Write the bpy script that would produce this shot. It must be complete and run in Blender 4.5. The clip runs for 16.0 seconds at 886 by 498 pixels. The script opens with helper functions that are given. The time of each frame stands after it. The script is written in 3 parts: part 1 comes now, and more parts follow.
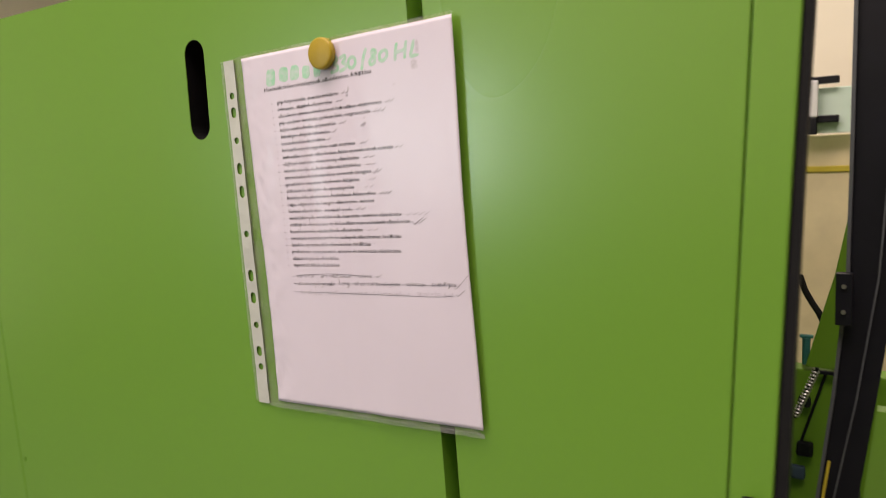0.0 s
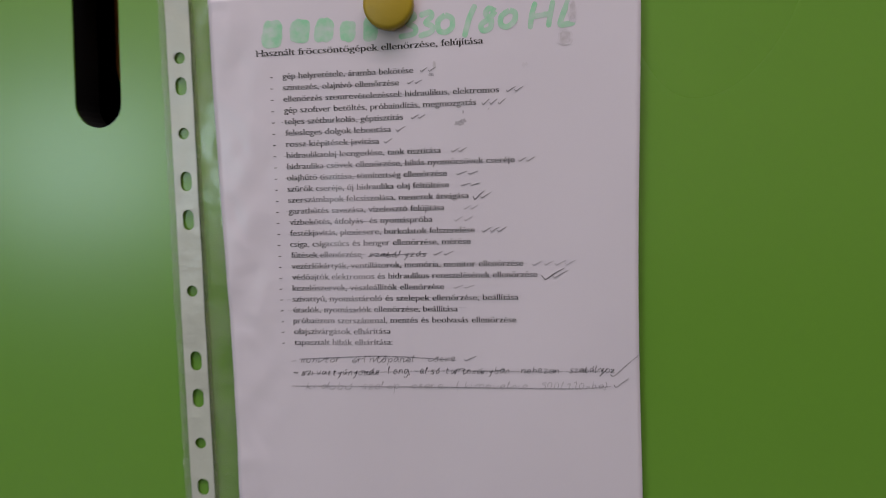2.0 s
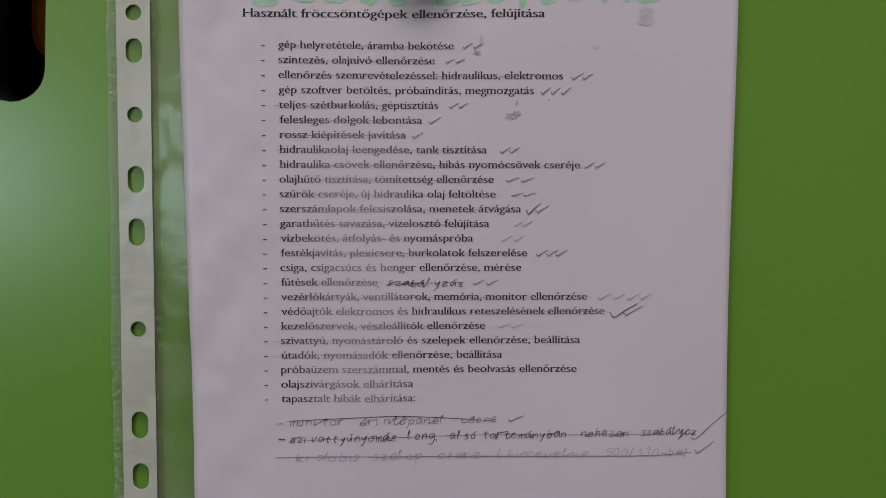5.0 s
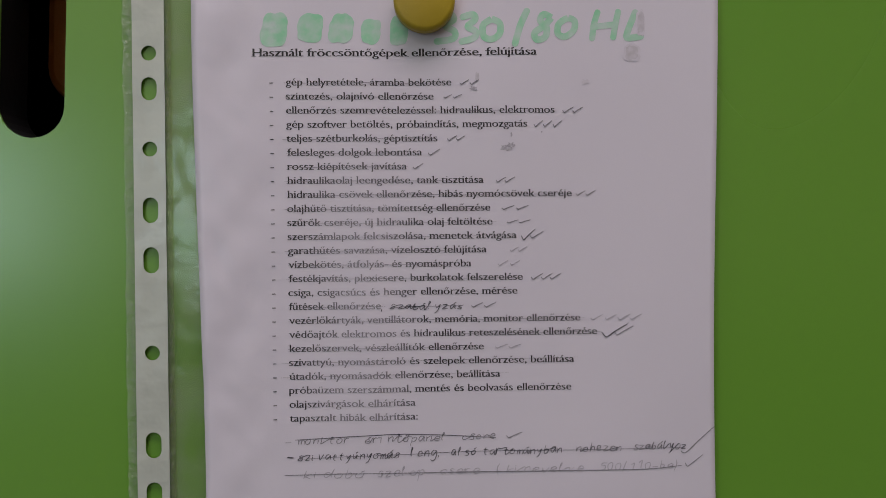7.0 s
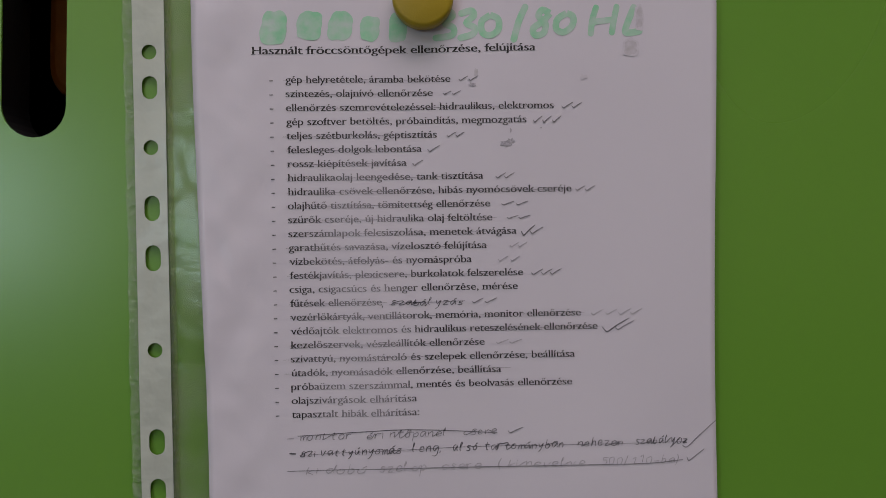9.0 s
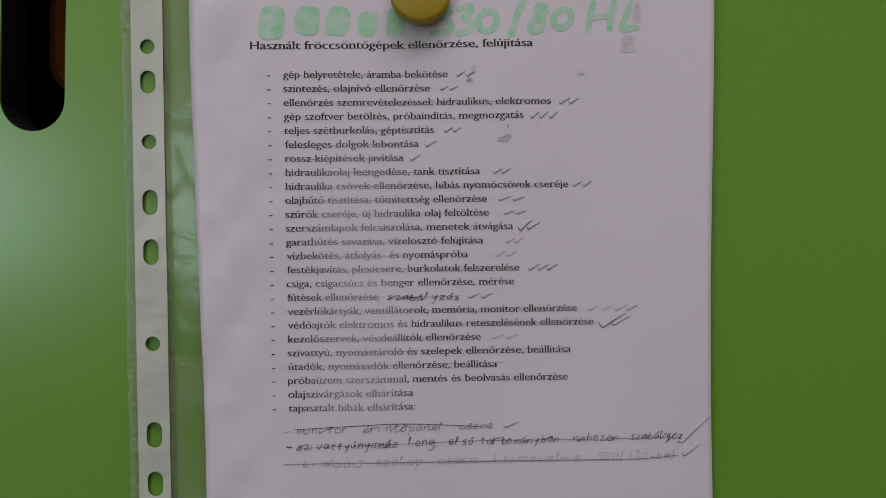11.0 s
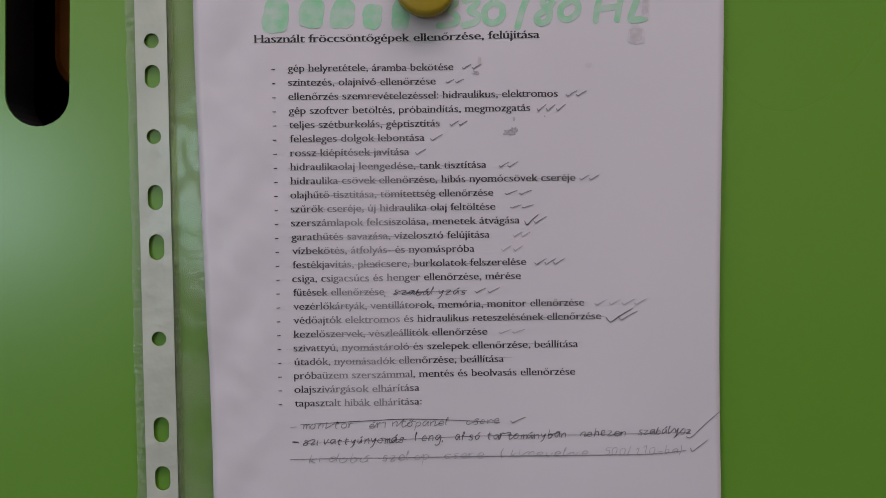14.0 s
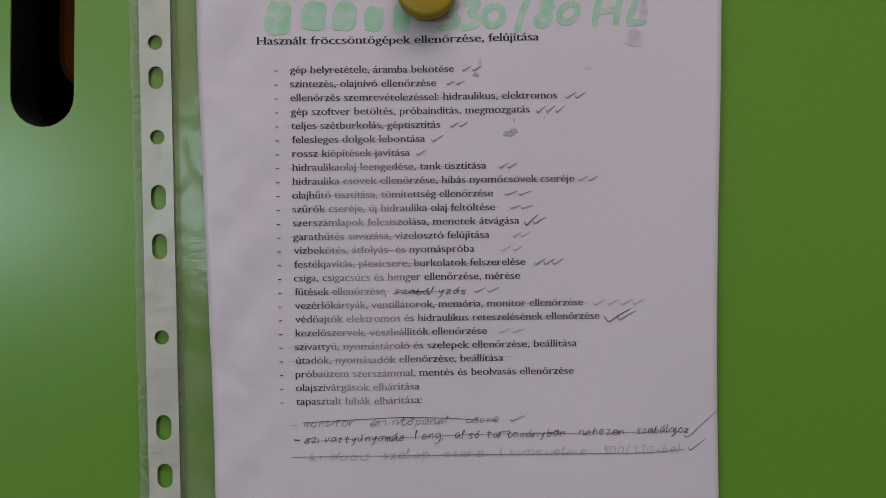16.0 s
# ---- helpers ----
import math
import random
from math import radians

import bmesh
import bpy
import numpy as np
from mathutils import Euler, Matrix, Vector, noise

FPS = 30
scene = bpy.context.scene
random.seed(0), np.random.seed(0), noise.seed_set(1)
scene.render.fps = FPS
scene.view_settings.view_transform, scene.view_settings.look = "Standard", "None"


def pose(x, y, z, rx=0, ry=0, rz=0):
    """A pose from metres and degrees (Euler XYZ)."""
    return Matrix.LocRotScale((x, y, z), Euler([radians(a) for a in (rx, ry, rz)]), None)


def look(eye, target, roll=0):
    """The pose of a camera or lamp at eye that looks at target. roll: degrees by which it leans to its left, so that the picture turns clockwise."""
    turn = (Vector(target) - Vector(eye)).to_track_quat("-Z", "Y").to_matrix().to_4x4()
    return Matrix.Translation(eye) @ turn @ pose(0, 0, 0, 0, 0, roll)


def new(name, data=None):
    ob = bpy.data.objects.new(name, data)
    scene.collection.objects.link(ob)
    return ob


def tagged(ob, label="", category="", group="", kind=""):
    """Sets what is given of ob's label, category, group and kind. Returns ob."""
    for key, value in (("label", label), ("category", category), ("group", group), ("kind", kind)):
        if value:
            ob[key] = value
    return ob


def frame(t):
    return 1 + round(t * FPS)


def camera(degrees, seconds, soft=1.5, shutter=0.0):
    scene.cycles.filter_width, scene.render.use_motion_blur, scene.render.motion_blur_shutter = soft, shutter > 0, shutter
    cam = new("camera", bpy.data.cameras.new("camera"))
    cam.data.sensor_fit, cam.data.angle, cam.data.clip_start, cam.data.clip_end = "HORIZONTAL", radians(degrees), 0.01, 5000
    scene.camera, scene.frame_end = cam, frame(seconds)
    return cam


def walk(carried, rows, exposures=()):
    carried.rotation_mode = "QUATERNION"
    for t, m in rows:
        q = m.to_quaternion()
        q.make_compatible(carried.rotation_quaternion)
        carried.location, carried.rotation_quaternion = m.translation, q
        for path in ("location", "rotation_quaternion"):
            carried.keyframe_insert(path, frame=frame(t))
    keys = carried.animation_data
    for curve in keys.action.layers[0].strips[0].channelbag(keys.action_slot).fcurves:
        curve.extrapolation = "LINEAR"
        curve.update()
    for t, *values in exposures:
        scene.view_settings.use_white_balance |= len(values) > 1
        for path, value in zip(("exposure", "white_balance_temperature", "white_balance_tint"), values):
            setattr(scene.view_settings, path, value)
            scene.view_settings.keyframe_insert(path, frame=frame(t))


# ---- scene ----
cam = camera(61.5, 16.0, 0.55, 0.5)
PATH = [
    (0, (0.485, -0.456, 1.412), (-0.593, 1.21, 1.16), -2.8),
    (0.1, (0.465, -0.449, 1.402), (-0.589, 1.235, 1.175), -2.6),
    (0.2, (0.448, -0.446, 1.405), (-0.575, 1.256, 1.166), -2.6),
    (0.3, (0.429, -0.441, 1.401), (-0.575, 1.272, 1.161), -2.4),
    (0.5, (0.388, -0.437, 1.397), (-0.53, 1.32, 1.133), -1.7),
    (1, (0.271, -0.445, 1.413), (-0.369, 1.435, 1.171), 0.1),
    (1.5, (0.195, -0.432, 1.421), (-0.173, 1.52, 1.18), 0.2),
    (2, (0.162, -0.369, 1.407), (-0.075, 1.609, 1.236), 0.4),
    (2.5, (0.155, -0.314, 1.425), (-0.063, 1.666, 1.251), 0.1),
    (3, (0.12, -0.277, 1.418), (-0.024, 1.713, 1.272), 1.2),
    (3.5, (0.094, -0.257, 1.411), (0.072, 1.738, 1.271), 1.5),
    (4, (0.095, -0.265, 1.403), (0.121, 1.731, 1.267), 2.0),
    (6.3, (0.086, -0.305, 1.396), (0.188, 1.692, 1.378), 1.4),
    (6.5, (0.087, -0.304, 1.397), (0.185, 1.693, 1.378), 1.4),
    (7, (0.088, -0.304, 1.399), (0.177, 1.694, 1.376), 1.5),
    (7.5, (0.089, -0.305, 1.397), (0.176, 1.693, 1.378), 1.5),
    (8, (0.09, -0.308, 1.398), (0.176, 1.69, 1.376), 1.4),
    (8.5, (0.091, -0.307, 1.397), (0.171, 1.691, 1.37), 1.0),
    (9, (0.09, -0.305, 1.398), (0.165, 1.693, 1.371), 1.1),
    (11.5, (0.093, -0.306, 1.397), (0.153, 1.693, 1.354), 1.5),
    (12, (0.091, -0.303, 1.395), (0.138, 1.696, 1.345), 1.5),
    (12.5, (0.09, -0.301, 1.397), (0.142, 1.698, 1.343), 1.5),
    (13, (0.092, -0.299, 1.396), (0.142, 1.7, 1.335), 1.4),
    (13.5, (0.093, -0.301, 1.398), (0.135, 1.698, 1.342), 1.2),
    (14, (0.094, -0.304, 1.399), (0.136, 1.695, 1.337), 1.2),
    (14.5, (0.094, -0.305, 1.398), (0.143, 1.694, 1.344), 1.2),
    (15, (0.094, -0.305, 1.398), (0.139, 1.694, 1.343), 1.3),
    (15.5, (0.094, -0.305, 1.398), (0.14, 1.694, 1.343), 1.3),
    (16, (0.094, -0.307, 1.398), (0.135, 1.692, 1.343), 1.3),
]
walk(cam, [(t, look(eye, target, roll)) for t, eye, target, roll in PATH],
     [(0, 0.42, 7700, 23), (0.5, 0.18, 7450, 23), (1, 0.03, 6950, 20), (1.5, -0.15, 6750, 18), (2.5, -0.36, 6750, 18), (3.5, -0.51, 6750, 18), (6.5, -0.44, 6700, 17),
      (8, -0.46, 6700, 17), (9, -0.58, 6700, 17), (11.5, -0.44, 6700, 17), (13, -0.40, 6650, 16), (16, -0.42, 6650, 17)])

# ---- world, daylight, added fill ----
world = bpy.data.worlds.new("world")
scene.world = world
world.use_nodes = True
wn = world.node_tree.nodes
sky = wn.new("ShaderNodeTexSky")
sky.sky_type, sky.sun_disc, sky.sun_elevation, sky.sun_rotation = "NISHITA", False, radians(40), radians(200)
world.node_tree.links.new(sky.outputs[0], wn["Background"].inputs[0])
wn["Background"].inputs[1].default_value = 0.1


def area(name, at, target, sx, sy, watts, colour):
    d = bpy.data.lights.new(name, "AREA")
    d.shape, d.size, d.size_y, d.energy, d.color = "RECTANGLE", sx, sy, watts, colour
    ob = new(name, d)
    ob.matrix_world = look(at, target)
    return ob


# daylight that enters by the window behind the camera
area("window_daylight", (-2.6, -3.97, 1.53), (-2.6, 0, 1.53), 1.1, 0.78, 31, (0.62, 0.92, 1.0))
# overhead fill lamps, added though no such source is known
area("overhead_fill", (0.25, -0.85, 3.57), (0.25, -0.85, 0), 2.4, 1.2, 70, (1.0, 0.92, 0.90))
# added to brighten the south wall that the door mirrors
area("entry_overhead_fill", (-1.5, -3.1, 3.57), (-1.5, -3.1, 0), 2.4, 1.0, 36, (0.92, 0.97, 0.97))
# added to brighten the cream wall behind the machine
area("rear_overhead_fill", (-0.3, 2.0, 3.57), (-0.3, 2.0, 0), 2.4, 1.2, 48, (1.0, 0.97, 0.92))


# ---- materials ----
def material(name):
    m = bpy.data.materials.new(name)
    m.use_nodes = True
    return m, m.node_tree.nodes, m.node_tree.links, m.node_tree.nodes["Principled BSDF"]


def mottled(name, colour, rough=0.5, metal=0.0, scale=40.0, vary=0.12, bump=0.05, fine=400.0, spec=0.5, coat=0.0, detail=5):
    """A surface with slow tone changes, fine grain and a little relief."""
    m, n, l, b = material(name)
    co = n.new("ShaderNodeTexCoord")
    big, small = n.new("ShaderNodeTexNoise"), n.new("ShaderNodeTexNoise")
    big.inputs["Scale"].default_value, big.inputs["Detail"].default_value = scale, detail
    small.inputs["Scale"].default_value, small.inputs["Detail"].default_value = fine, 3
    ramp = n.new("ShaderNodeMixRGB")
    ramp.inputs[1].default_value = (*[c * (1 - vary) for c in colour], 1)
    ramp.inputs[2].default_value = (*[min(1, c * (1 + vary)) for c in colour], 1)
    bmp = n.new("ShaderNodeBump")
    bmp.inputs["Strength"].default_value, bmp.inputs["Distance"].default_value = bump, 0.001
    rr = n.new("ShaderNodeMapRange")
    rr.inputs["To Min"].default_value, rr.inputs["To Max"].default_value = rough * 0.85, min(1, rough * 1.15)
    for t in (big, small):
        l.new(co.outputs["Object"], t.inputs["Vector"])
    l.new(big.outputs["Fac"], ramp.inputs[0])
    l.new(big.outputs["Fac"], rr.inputs["Value"])
    l.new(rr.outputs[0], b.inputs["Roughness"])
    l.new(ramp.outputs[0], b.inputs["Base Color"])
    l.new(small.outputs["Fac"], bmp.inputs["Height"])
    l.new(bmp.outputs[0], b.inputs["Normal"])
    b.inputs["Metallic"].default_value = metal
    b.inputs["Specular IOR Level"].default_value = spec
    b.inputs["Coat Weight"].default_value = coat
    b.inputs["Coat Roughness"].default_value = 0.22
    return m


GREEN = mottled("green_powder_coat", (0.124, 0.306, 0.033), 0.29, 0, 3, 0.025, 0.010, 220, 0.6, 0.2, 1)
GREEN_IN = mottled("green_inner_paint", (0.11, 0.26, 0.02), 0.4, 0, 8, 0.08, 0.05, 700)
BLACK = mottled("black_powder_coat", (0.006, 0.007, 0.011), 0.5, 0, 30, 0.3, 0.1, 800, 0.25)
RUBBER = mottled("black_rubber", (0.008, 0.008, 0.009), 0.65, 0, 60, 0.3, 0.2, 500, 0.2)
CAVITY = mottled("black_plastic", (0.005, 0.005, 0.006), 0.6, 0, 40, 0.3, 0.1, 500, 0.15)
ORANGE = mottled("orange_plastic", (0.40, 0.13, 0.02), 0.4, 0, 50, 0.15, 0.1, 600)
STEEL = mottled("bare_steel", (0.5, 0.5, 0.5), 0.35, 1.0, 60, 0.15, 0.1, 900)
DULL = mottled("dull_dark_metal", (0.07, 0.08, 0.09), 0.45, 0, 60, 0.2, 0.1, 600)
WHITE = mottled("white_plastic", (0.75, 0.76, 0.78), 0.4, 0, 40, 0.08, 0.05, 600)
PLASTER = mottled("cream_wall_paint", (0.80, 0.74, 0.60), 0.85, 0, 3, 0.08, 0.3, 120)
# for the added wall band that darkens what the door mirrors
DARK_REFLECTION = mottled("dark_reflection_paint", (0.06, 0.065, 0.06), 0.5, 0, 5, 0.15, 0.2, 120)
CEIL = mottled("white_ceiling_paint", (0.82, 0.81, 0.78), 0.9, 0, 2, 0.06, 0.3, 100)
CONCRETE = mottled("grey_concrete_floor", (0.15, 0.145, 0.135), 0.6, 0, 4, 0.2, 0.3, 90)
MINT = mottled("pale_mint_sheet", (0.62, 0.80, 0.70), 0.5, 0, 10, 0.08, 0.05, 400)
BOARD = mottled("yellowed_board", (0.66, 0.57, 0.36), 0.75, 0, 14, 0.2, 0.2, 150)
YELLOW_BAND = mottled("yellow_band", (0.50, 0.40, 0.04), 0.5, 0, 30, 0.15, 0.1, 300)
TEAL = mottled("teal_plastic", (0.02, 0.16, 0.15), 0.5, 0, 40, 0.2, 0.1, 300)
BLUE = mottled("blue_grey_plastic", (0.03, 0.06, 0.10), 0.5, 0, 40, 0.2, 0.1, 300)
MAGNET = mottled("yellow_plastic", (0.37, 0.26, 0.010), 0.42, 0, 220, 0.08, 0.12, 1500)
FRAME_PAINT = mottled("white_frame_paint", (0.78, 0.78, 0.76), 0.5, 0, 10, 0.05, 0.1, 300)


SHEET = (0.665, 0.62, 0.715)


def cling(n, l, b, co):
    """The clear pocket clings to the sheet: a thin gloss with long upright ripples."""
    b.inputs["Coat Weight"].default_value, b.inputs["Coat Roughness"].default_value = 0.5, 0.26
    mp, tex, bmp = n.new("ShaderNodeMapping"), n.new("ShaderNodeTexNoise"), n.new("ShaderNodeBump")
    mp.inputs["Scale"].default_value = (1.0, 1.0, 0.28)
    tex.inputs["Scale"].default_value, tex.inputs["Detail"].default_value = 46, 3
    tex.inputs["Distortion"].default_value = 0.6
    bmp.inputs["Strength"].default_value, bmp.inputs["Distance"].default_value = 0.2, 0.003
    l.new(co.outputs["Object"], mp.inputs["Vector"])
    l.new(mp.outputs[0], tex.inputs["Vector"])
    l.new(tex.outputs["Fac"], bmp.inputs["Height"])
    l.new(bmp.outputs[0], b.inputs["Coat Normal"])


def ink(name, colour, cover=1.0, patchy=0.0, scale=1500.0, sheened=False):
    """Pigment in paper: it covers the sheet's white by that share, unevenly. The last flag paints the film's pale sheen
    along one upright crease into it.
    """
    m, n, l, b = material(name)
    b.inputs["Roughness"].default_value = 0.7
    b.inputs["Specular IOR Level"].default_value = 0.2
    co, tex, mr, mix = n.new("ShaderNodeTexCoord"), n.new("ShaderNodeTexNoise"), n.new("ShaderNodeMapRange"), n.new("ShaderNodeMixRGB")
    tex.inputs["Scale"].default_value, tex.inputs["Detail"].default_value = scale, 4
    cling(n, l, b, co)
    l.new(co.outputs["Object"], tex.inputs["Vector"])
    l.new(tex.outputs["Fac"], mr.inputs["Value"])
    mr.inputs["From Min"].default_value, mr.inputs["From Max"].default_value = 0.3, 0.7
    mr.inputs["To Min"].default_value, mr.inputs["To Max"].default_value = max(0, cover - patchy), min(1, cover + patchy)
    mix.inputs[1].default_value, mix.inputs[2].default_value = (*SHEET, 1), (*colour, 1)
    amount = mr.outputs[0]
    if sheened:
        sep, wob = n.new("ShaderNodeSeparateXYZ"), n.new("ShaderNodeTexNoise")
        wob.inputs["Scale"].default_value = 45
        l.new(co.outputs["Object"], sep.inputs[0])
        l.new(co.outputs["Object"], wob.inputs["Vector"])

        def calc(op, a, c, d=0.0):
            q = n.new("ShaderNodeMath")
            q.operation = op
            for k, v in enumerate((a, c, d)):
                if isinstance(v, (int, float)):
                    q.inputs[k].default_value = v
                else:
                    l.new(v, q.inputs[k])
            return q.outputs[0]

        def falloff(value, near, far):
            q = n.new("ShaderNodeMapRange")
            q.interpolation_type = "SMOOTHSTEP"
            l.new(value, q.inputs["Value"])
            q.inputs["From Min"].default_value, q.inputs["From Max"].default_value = near, far
            q.inputs["To Min"].default_value, q.inputs["To Max"].default_value = 1, 0
            return q.outputs[0]

        middle = calc("MULTIPLY_ADD", sep.outputs[2], -0.03, 0.111)
        middle = calc("ADD", middle, calc("MULTIPLY_ADD", wob.outputs["Fac"], 0.016, -0.008))
        side = falloff(calc("ABSOLUTE", calc("SUBTRACT", sep.outputs[0], middle), 0), 0.004, 0.030)
        tall = falloff(calc("ABSOLUTE", calc("SUBTRACT", sep.outputs[2], 1.365), 0), 0.04, 0.085)
        # worn is the ink share left where the film's sheen is painted in
        worn = calc("MULTIPLY_ADD", calc("MULTIPLY", side, tall), -0.36, 1.0)
        amount = calc("MULTIPLY", amount, worn)
    l.new(amount, mix.inputs[0])
    l.new(mix.outputs[0], b.inputs["Base Color"])
    return m


# toner with the sleeve's sheen put into its colour as a pale streak
PRINT = ink("toner", (0.010, 0.009, 0.012), 0.97, 0.03, 1500, True)
PENCIL = ink("pencil_graphite", (0.085, 0.08, 0.095), 0.74, 0.24)
PEN = ink("dark_pencil", (0.02, 0.018, 0.03), 0.86, 0.14)
FAINT = ink("faint_pencil", (0.15, 0.14, 0.17), 0.46, 0.25)
MARKER = ink("green_marker", (0.20, 0.62, 0.34), 0.60, 0.25, 210)
STAIN = ink("grey_water_stain", (0.27, 0.24, 0.25), 0.30, 0.16, 420)
STAIN_RIM = ink("faint_water_stain", (0.27, 0.24, 0.25), 0.11, 0.09, 420)


def paper_material():
    m, n, l, b = material("white_office_paper")
    co = n.new("ShaderNodeTexCoord")
    big, fibre = n.new("ShaderNodeTexNoise"), n.new("ShaderNodeTexNoise")
    big.inputs["Scale"].default_value, big.inputs["Detail"].default_value = 14, 4
    fibre.inputs["Scale"].default_value, fibre.inputs["Detail"].default_value = 1800, 3
    mix = n.new("ShaderNodeMixRGB")
    mix.inputs[1].default_value, mix.inputs[2].default_value = (0.635, 0.592, 0.685, 1), (0.69, 0.645, 0.74, 1)
    bmp = n.new("ShaderNodeBump")
    bmp.inputs["Strength"].default_value, bmp.inputs["Distance"].default_value = 0.06, 0.0004
    for t in (big, fibre):
        l.new(co.outputs["Object"], t.inputs["Vector"])
    l.new(big.outputs["Fac"], mix.inputs[0])
    l.new(mix.outputs[0], b.inputs["Base Color"])
    l.new(fibre.outputs["Fac"], bmp.inputs["Height"])
    l.new(bmp.outputs[0], b.inputs["Normal"])
    b.inputs["Roughness"].default_value = 0.8
    b.inputs["Specular IOR Level"].default_value = 0.2
    cling(n, l, b, co)
    return m


PAPER = paper_material()


def film_material(name, haze, tint, rough, crinkle, crinkle_scale):
    """Thin clear plastic: see-through, glossy at a slant, with a milky haze where it is scuffed."""
    m, n, l, b = material(name)
    n.remove(b)
    out = n["Material Output"]
    co = n.new("ShaderNodeTexCoord")
    tex = n.new("ShaderNodeTexNoise")
    tex.inputs["Scale"].default_value, tex.inputs["Detail"].default_value = crinkle_scale, 4
    l.new(co.outputs["Object"], tex.inputs["Vector"])
    bmp = n.new("ShaderNodeBump")
    bmp.inputs["Strength"].default_value, bmp.inputs["Distance"].default_value = crinkle, 0.002
    l.new(tex.outputs["Fac"], bmp.inputs["Height"])
    clear, gloss, milk = n.new("ShaderNodeBsdfTransparent"), n.new("ShaderNodeBsdfGlossy"), n.new("ShaderNodeBsdfDiffuse")
    clear.inputs[0].default_value = (*tint, 1)
    gloss.inputs["Roughness"].default_value = rough
    milk.inputs[0].default_value = (0.78, 0.76, 0.78, 1)
    lw, power, sheen = n.new("ShaderNodeLayerWeight"), n.new("ShaderNodeMath"), n.new("ShaderNodeMath")
    lw.inputs["Blend"].default_value = 0.5
    power.operation, power.inputs[1].default_value = "POWER", 5
    sheen.operation, sheen.inputs[1].default_value, sheen.inputs[2].default_value = "MULTIPLY_ADD", 0.9, 0.03
    for s in (gloss, lw, milk):
        l.new(bmp.outputs[0], s.inputs["Normal"])
    l.new(lw.outputs["Facing"], power.inputs[0])
    l.new(power.outputs[0], sheen.inputs[0])
    hz = n.new("ShaderNodeMapRange")
    hz.inputs["From Min"].default_value, hz.inputs["From Max"].default_value = 0.35, 0.75
    hz.inputs["To Min"].default_value, hz.inputs["To Max"].default_value = haze * 0.3, haze
    l.new(tex.outputs["Fac"], hz.inputs["Value"])
    amount = hz.outputs[0]
    m1, m2 = n.new("ShaderNodeMixShader"), n.new("ShaderNodeMixShader")
    l.new(amount, m1.inputs[0])
    l.new(clear.outputs[0], m1.inputs[1])
    l.new(milk.outputs[0], m1.inputs[2])
    l.new(sheen.outputs[0], m2.inputs[0])
    l.new(m1.outputs[0], m2.inputs[1])
    l.new(gloss.outputs[0], m2.inputs[2])
    l.new(m2.outputs[0], out.inputs["Surface"])
    return m


FILM_EDGE = film_material("crinkled_clear_film", 0.17, (0.93, 0.93, 0.76), 0.17, 0.35, 50)
OLIVE_WELD = film_material("olive_stitched_weld", 0.10, (0.72, 0.74, 0.50), 0.3, 0.7, 420)
WELD = film_material("milky_welded_film", 0.24, (0.93, 0.95, 0.90), 0.24, 0.7, 500)
STRIP = mottled("white_translucent_strip", (0.50, 0.53, 0.485), 0.30, 0, 45, 0.16, 0.8, 70)


def glass():
    m, n, l, b = material("window_glass")
    b.inputs["Base Color"].default_value = (0.95, 0.97, 0.97, 1)
    b.inputs["Roughness"].default_value = 0.02
    b.inputs["Transmission Weight"].default_value = 1
    return m


GLASS = glass()


# ---- building helpers ----
def mesh_of(name, bm, mat):
    me = bpy.data.meshes.new(name)
    bmesh.ops.recalc_face_normals(bm, faces=bm.faces[:])
    bm.to_mesh(me)
    bm.free()
    me.materials.append(mat)
    return me


def part(name, bm, mat, parent, label=""):
    ob = new(name, mesh_of(name, bm, mat))
    ob.parent = parent
    return tagged(ob, label)


def thing(name, label, category, group="", kind="", at=(0, 0, 0)):
    ob = new(name)
    ob.empty_display_size = 0.05
    return tagged(ob, label, category, group, kind)


def solid(name, bm, mat, label, category, kind="structure"):
    return tagged(new(name, mesh_of(name, bm, mat)), label, category, "", kind)


def box(x0, x1, y0, y1, z0, z1, bevel=0.0, bm=None):
    b = bmesh.new()
    r = bmesh.ops.create_cube(b, size=1)
    for v in r["verts"]:
        v.co = Vector((x0 + (v.co.x + 0.5) * (x1 - x0), y0 + (v.co.y + 0.5) * (y1 - y0), z0 + (v.co.z + 0.5) * (z1 - z0)))
    if bevel:
        bmesh.ops.bevel(b, geom=b.edges[:], offset=bevel, segments=2, affect="EDGES", profile=0.6)
    if bm is None:
        return b
    me = bpy.data.meshes.new("joined")
    b.to_mesh(me)
    b.free()
    bm.from_mesh(me)
    bpy.data.meshes.remove(me)
    return bm


def plate(outline, holes, y0, y1, bevel=0.0):
    """A sheet in the x-z plane between y0 (front) and y1, with holes through it."""
    b = bmesh.new()
    edges = []
    for ring in (outline, *holes):
        vs = [b.verts.new((p[0], y0, p[1])) for p in ring]
        edges += [b.edges.new((vs[i], vs[(i + 1) % len(vs)])) for i in range(len(vs))]
    bmesh.ops.triangle_fill(b, use_beauty=True, use_dissolve=False, edges=edges)
    r = bmesh.ops.extrude_face_region(b, geom=b.faces[:])
    for v in r["geom"]:
        if isinstance(v, bmesh.types.BMVert):
            v.co.y = y1
    if bevel:
        b.normal_update()
        front = [e for e in b.edges if all(abs(v.co.y - y0) < 1e-7 for v in e.verts) and len(e.link_faces) == 2
                 and abs(e.link_faces[0].normal.dot(e.link_faces[1].normal)) < 0.5]
        bmesh.ops.bevel(b, geom=front, offset=bevel, segments=2, affect="EDGES", profile=0.5)
    return b


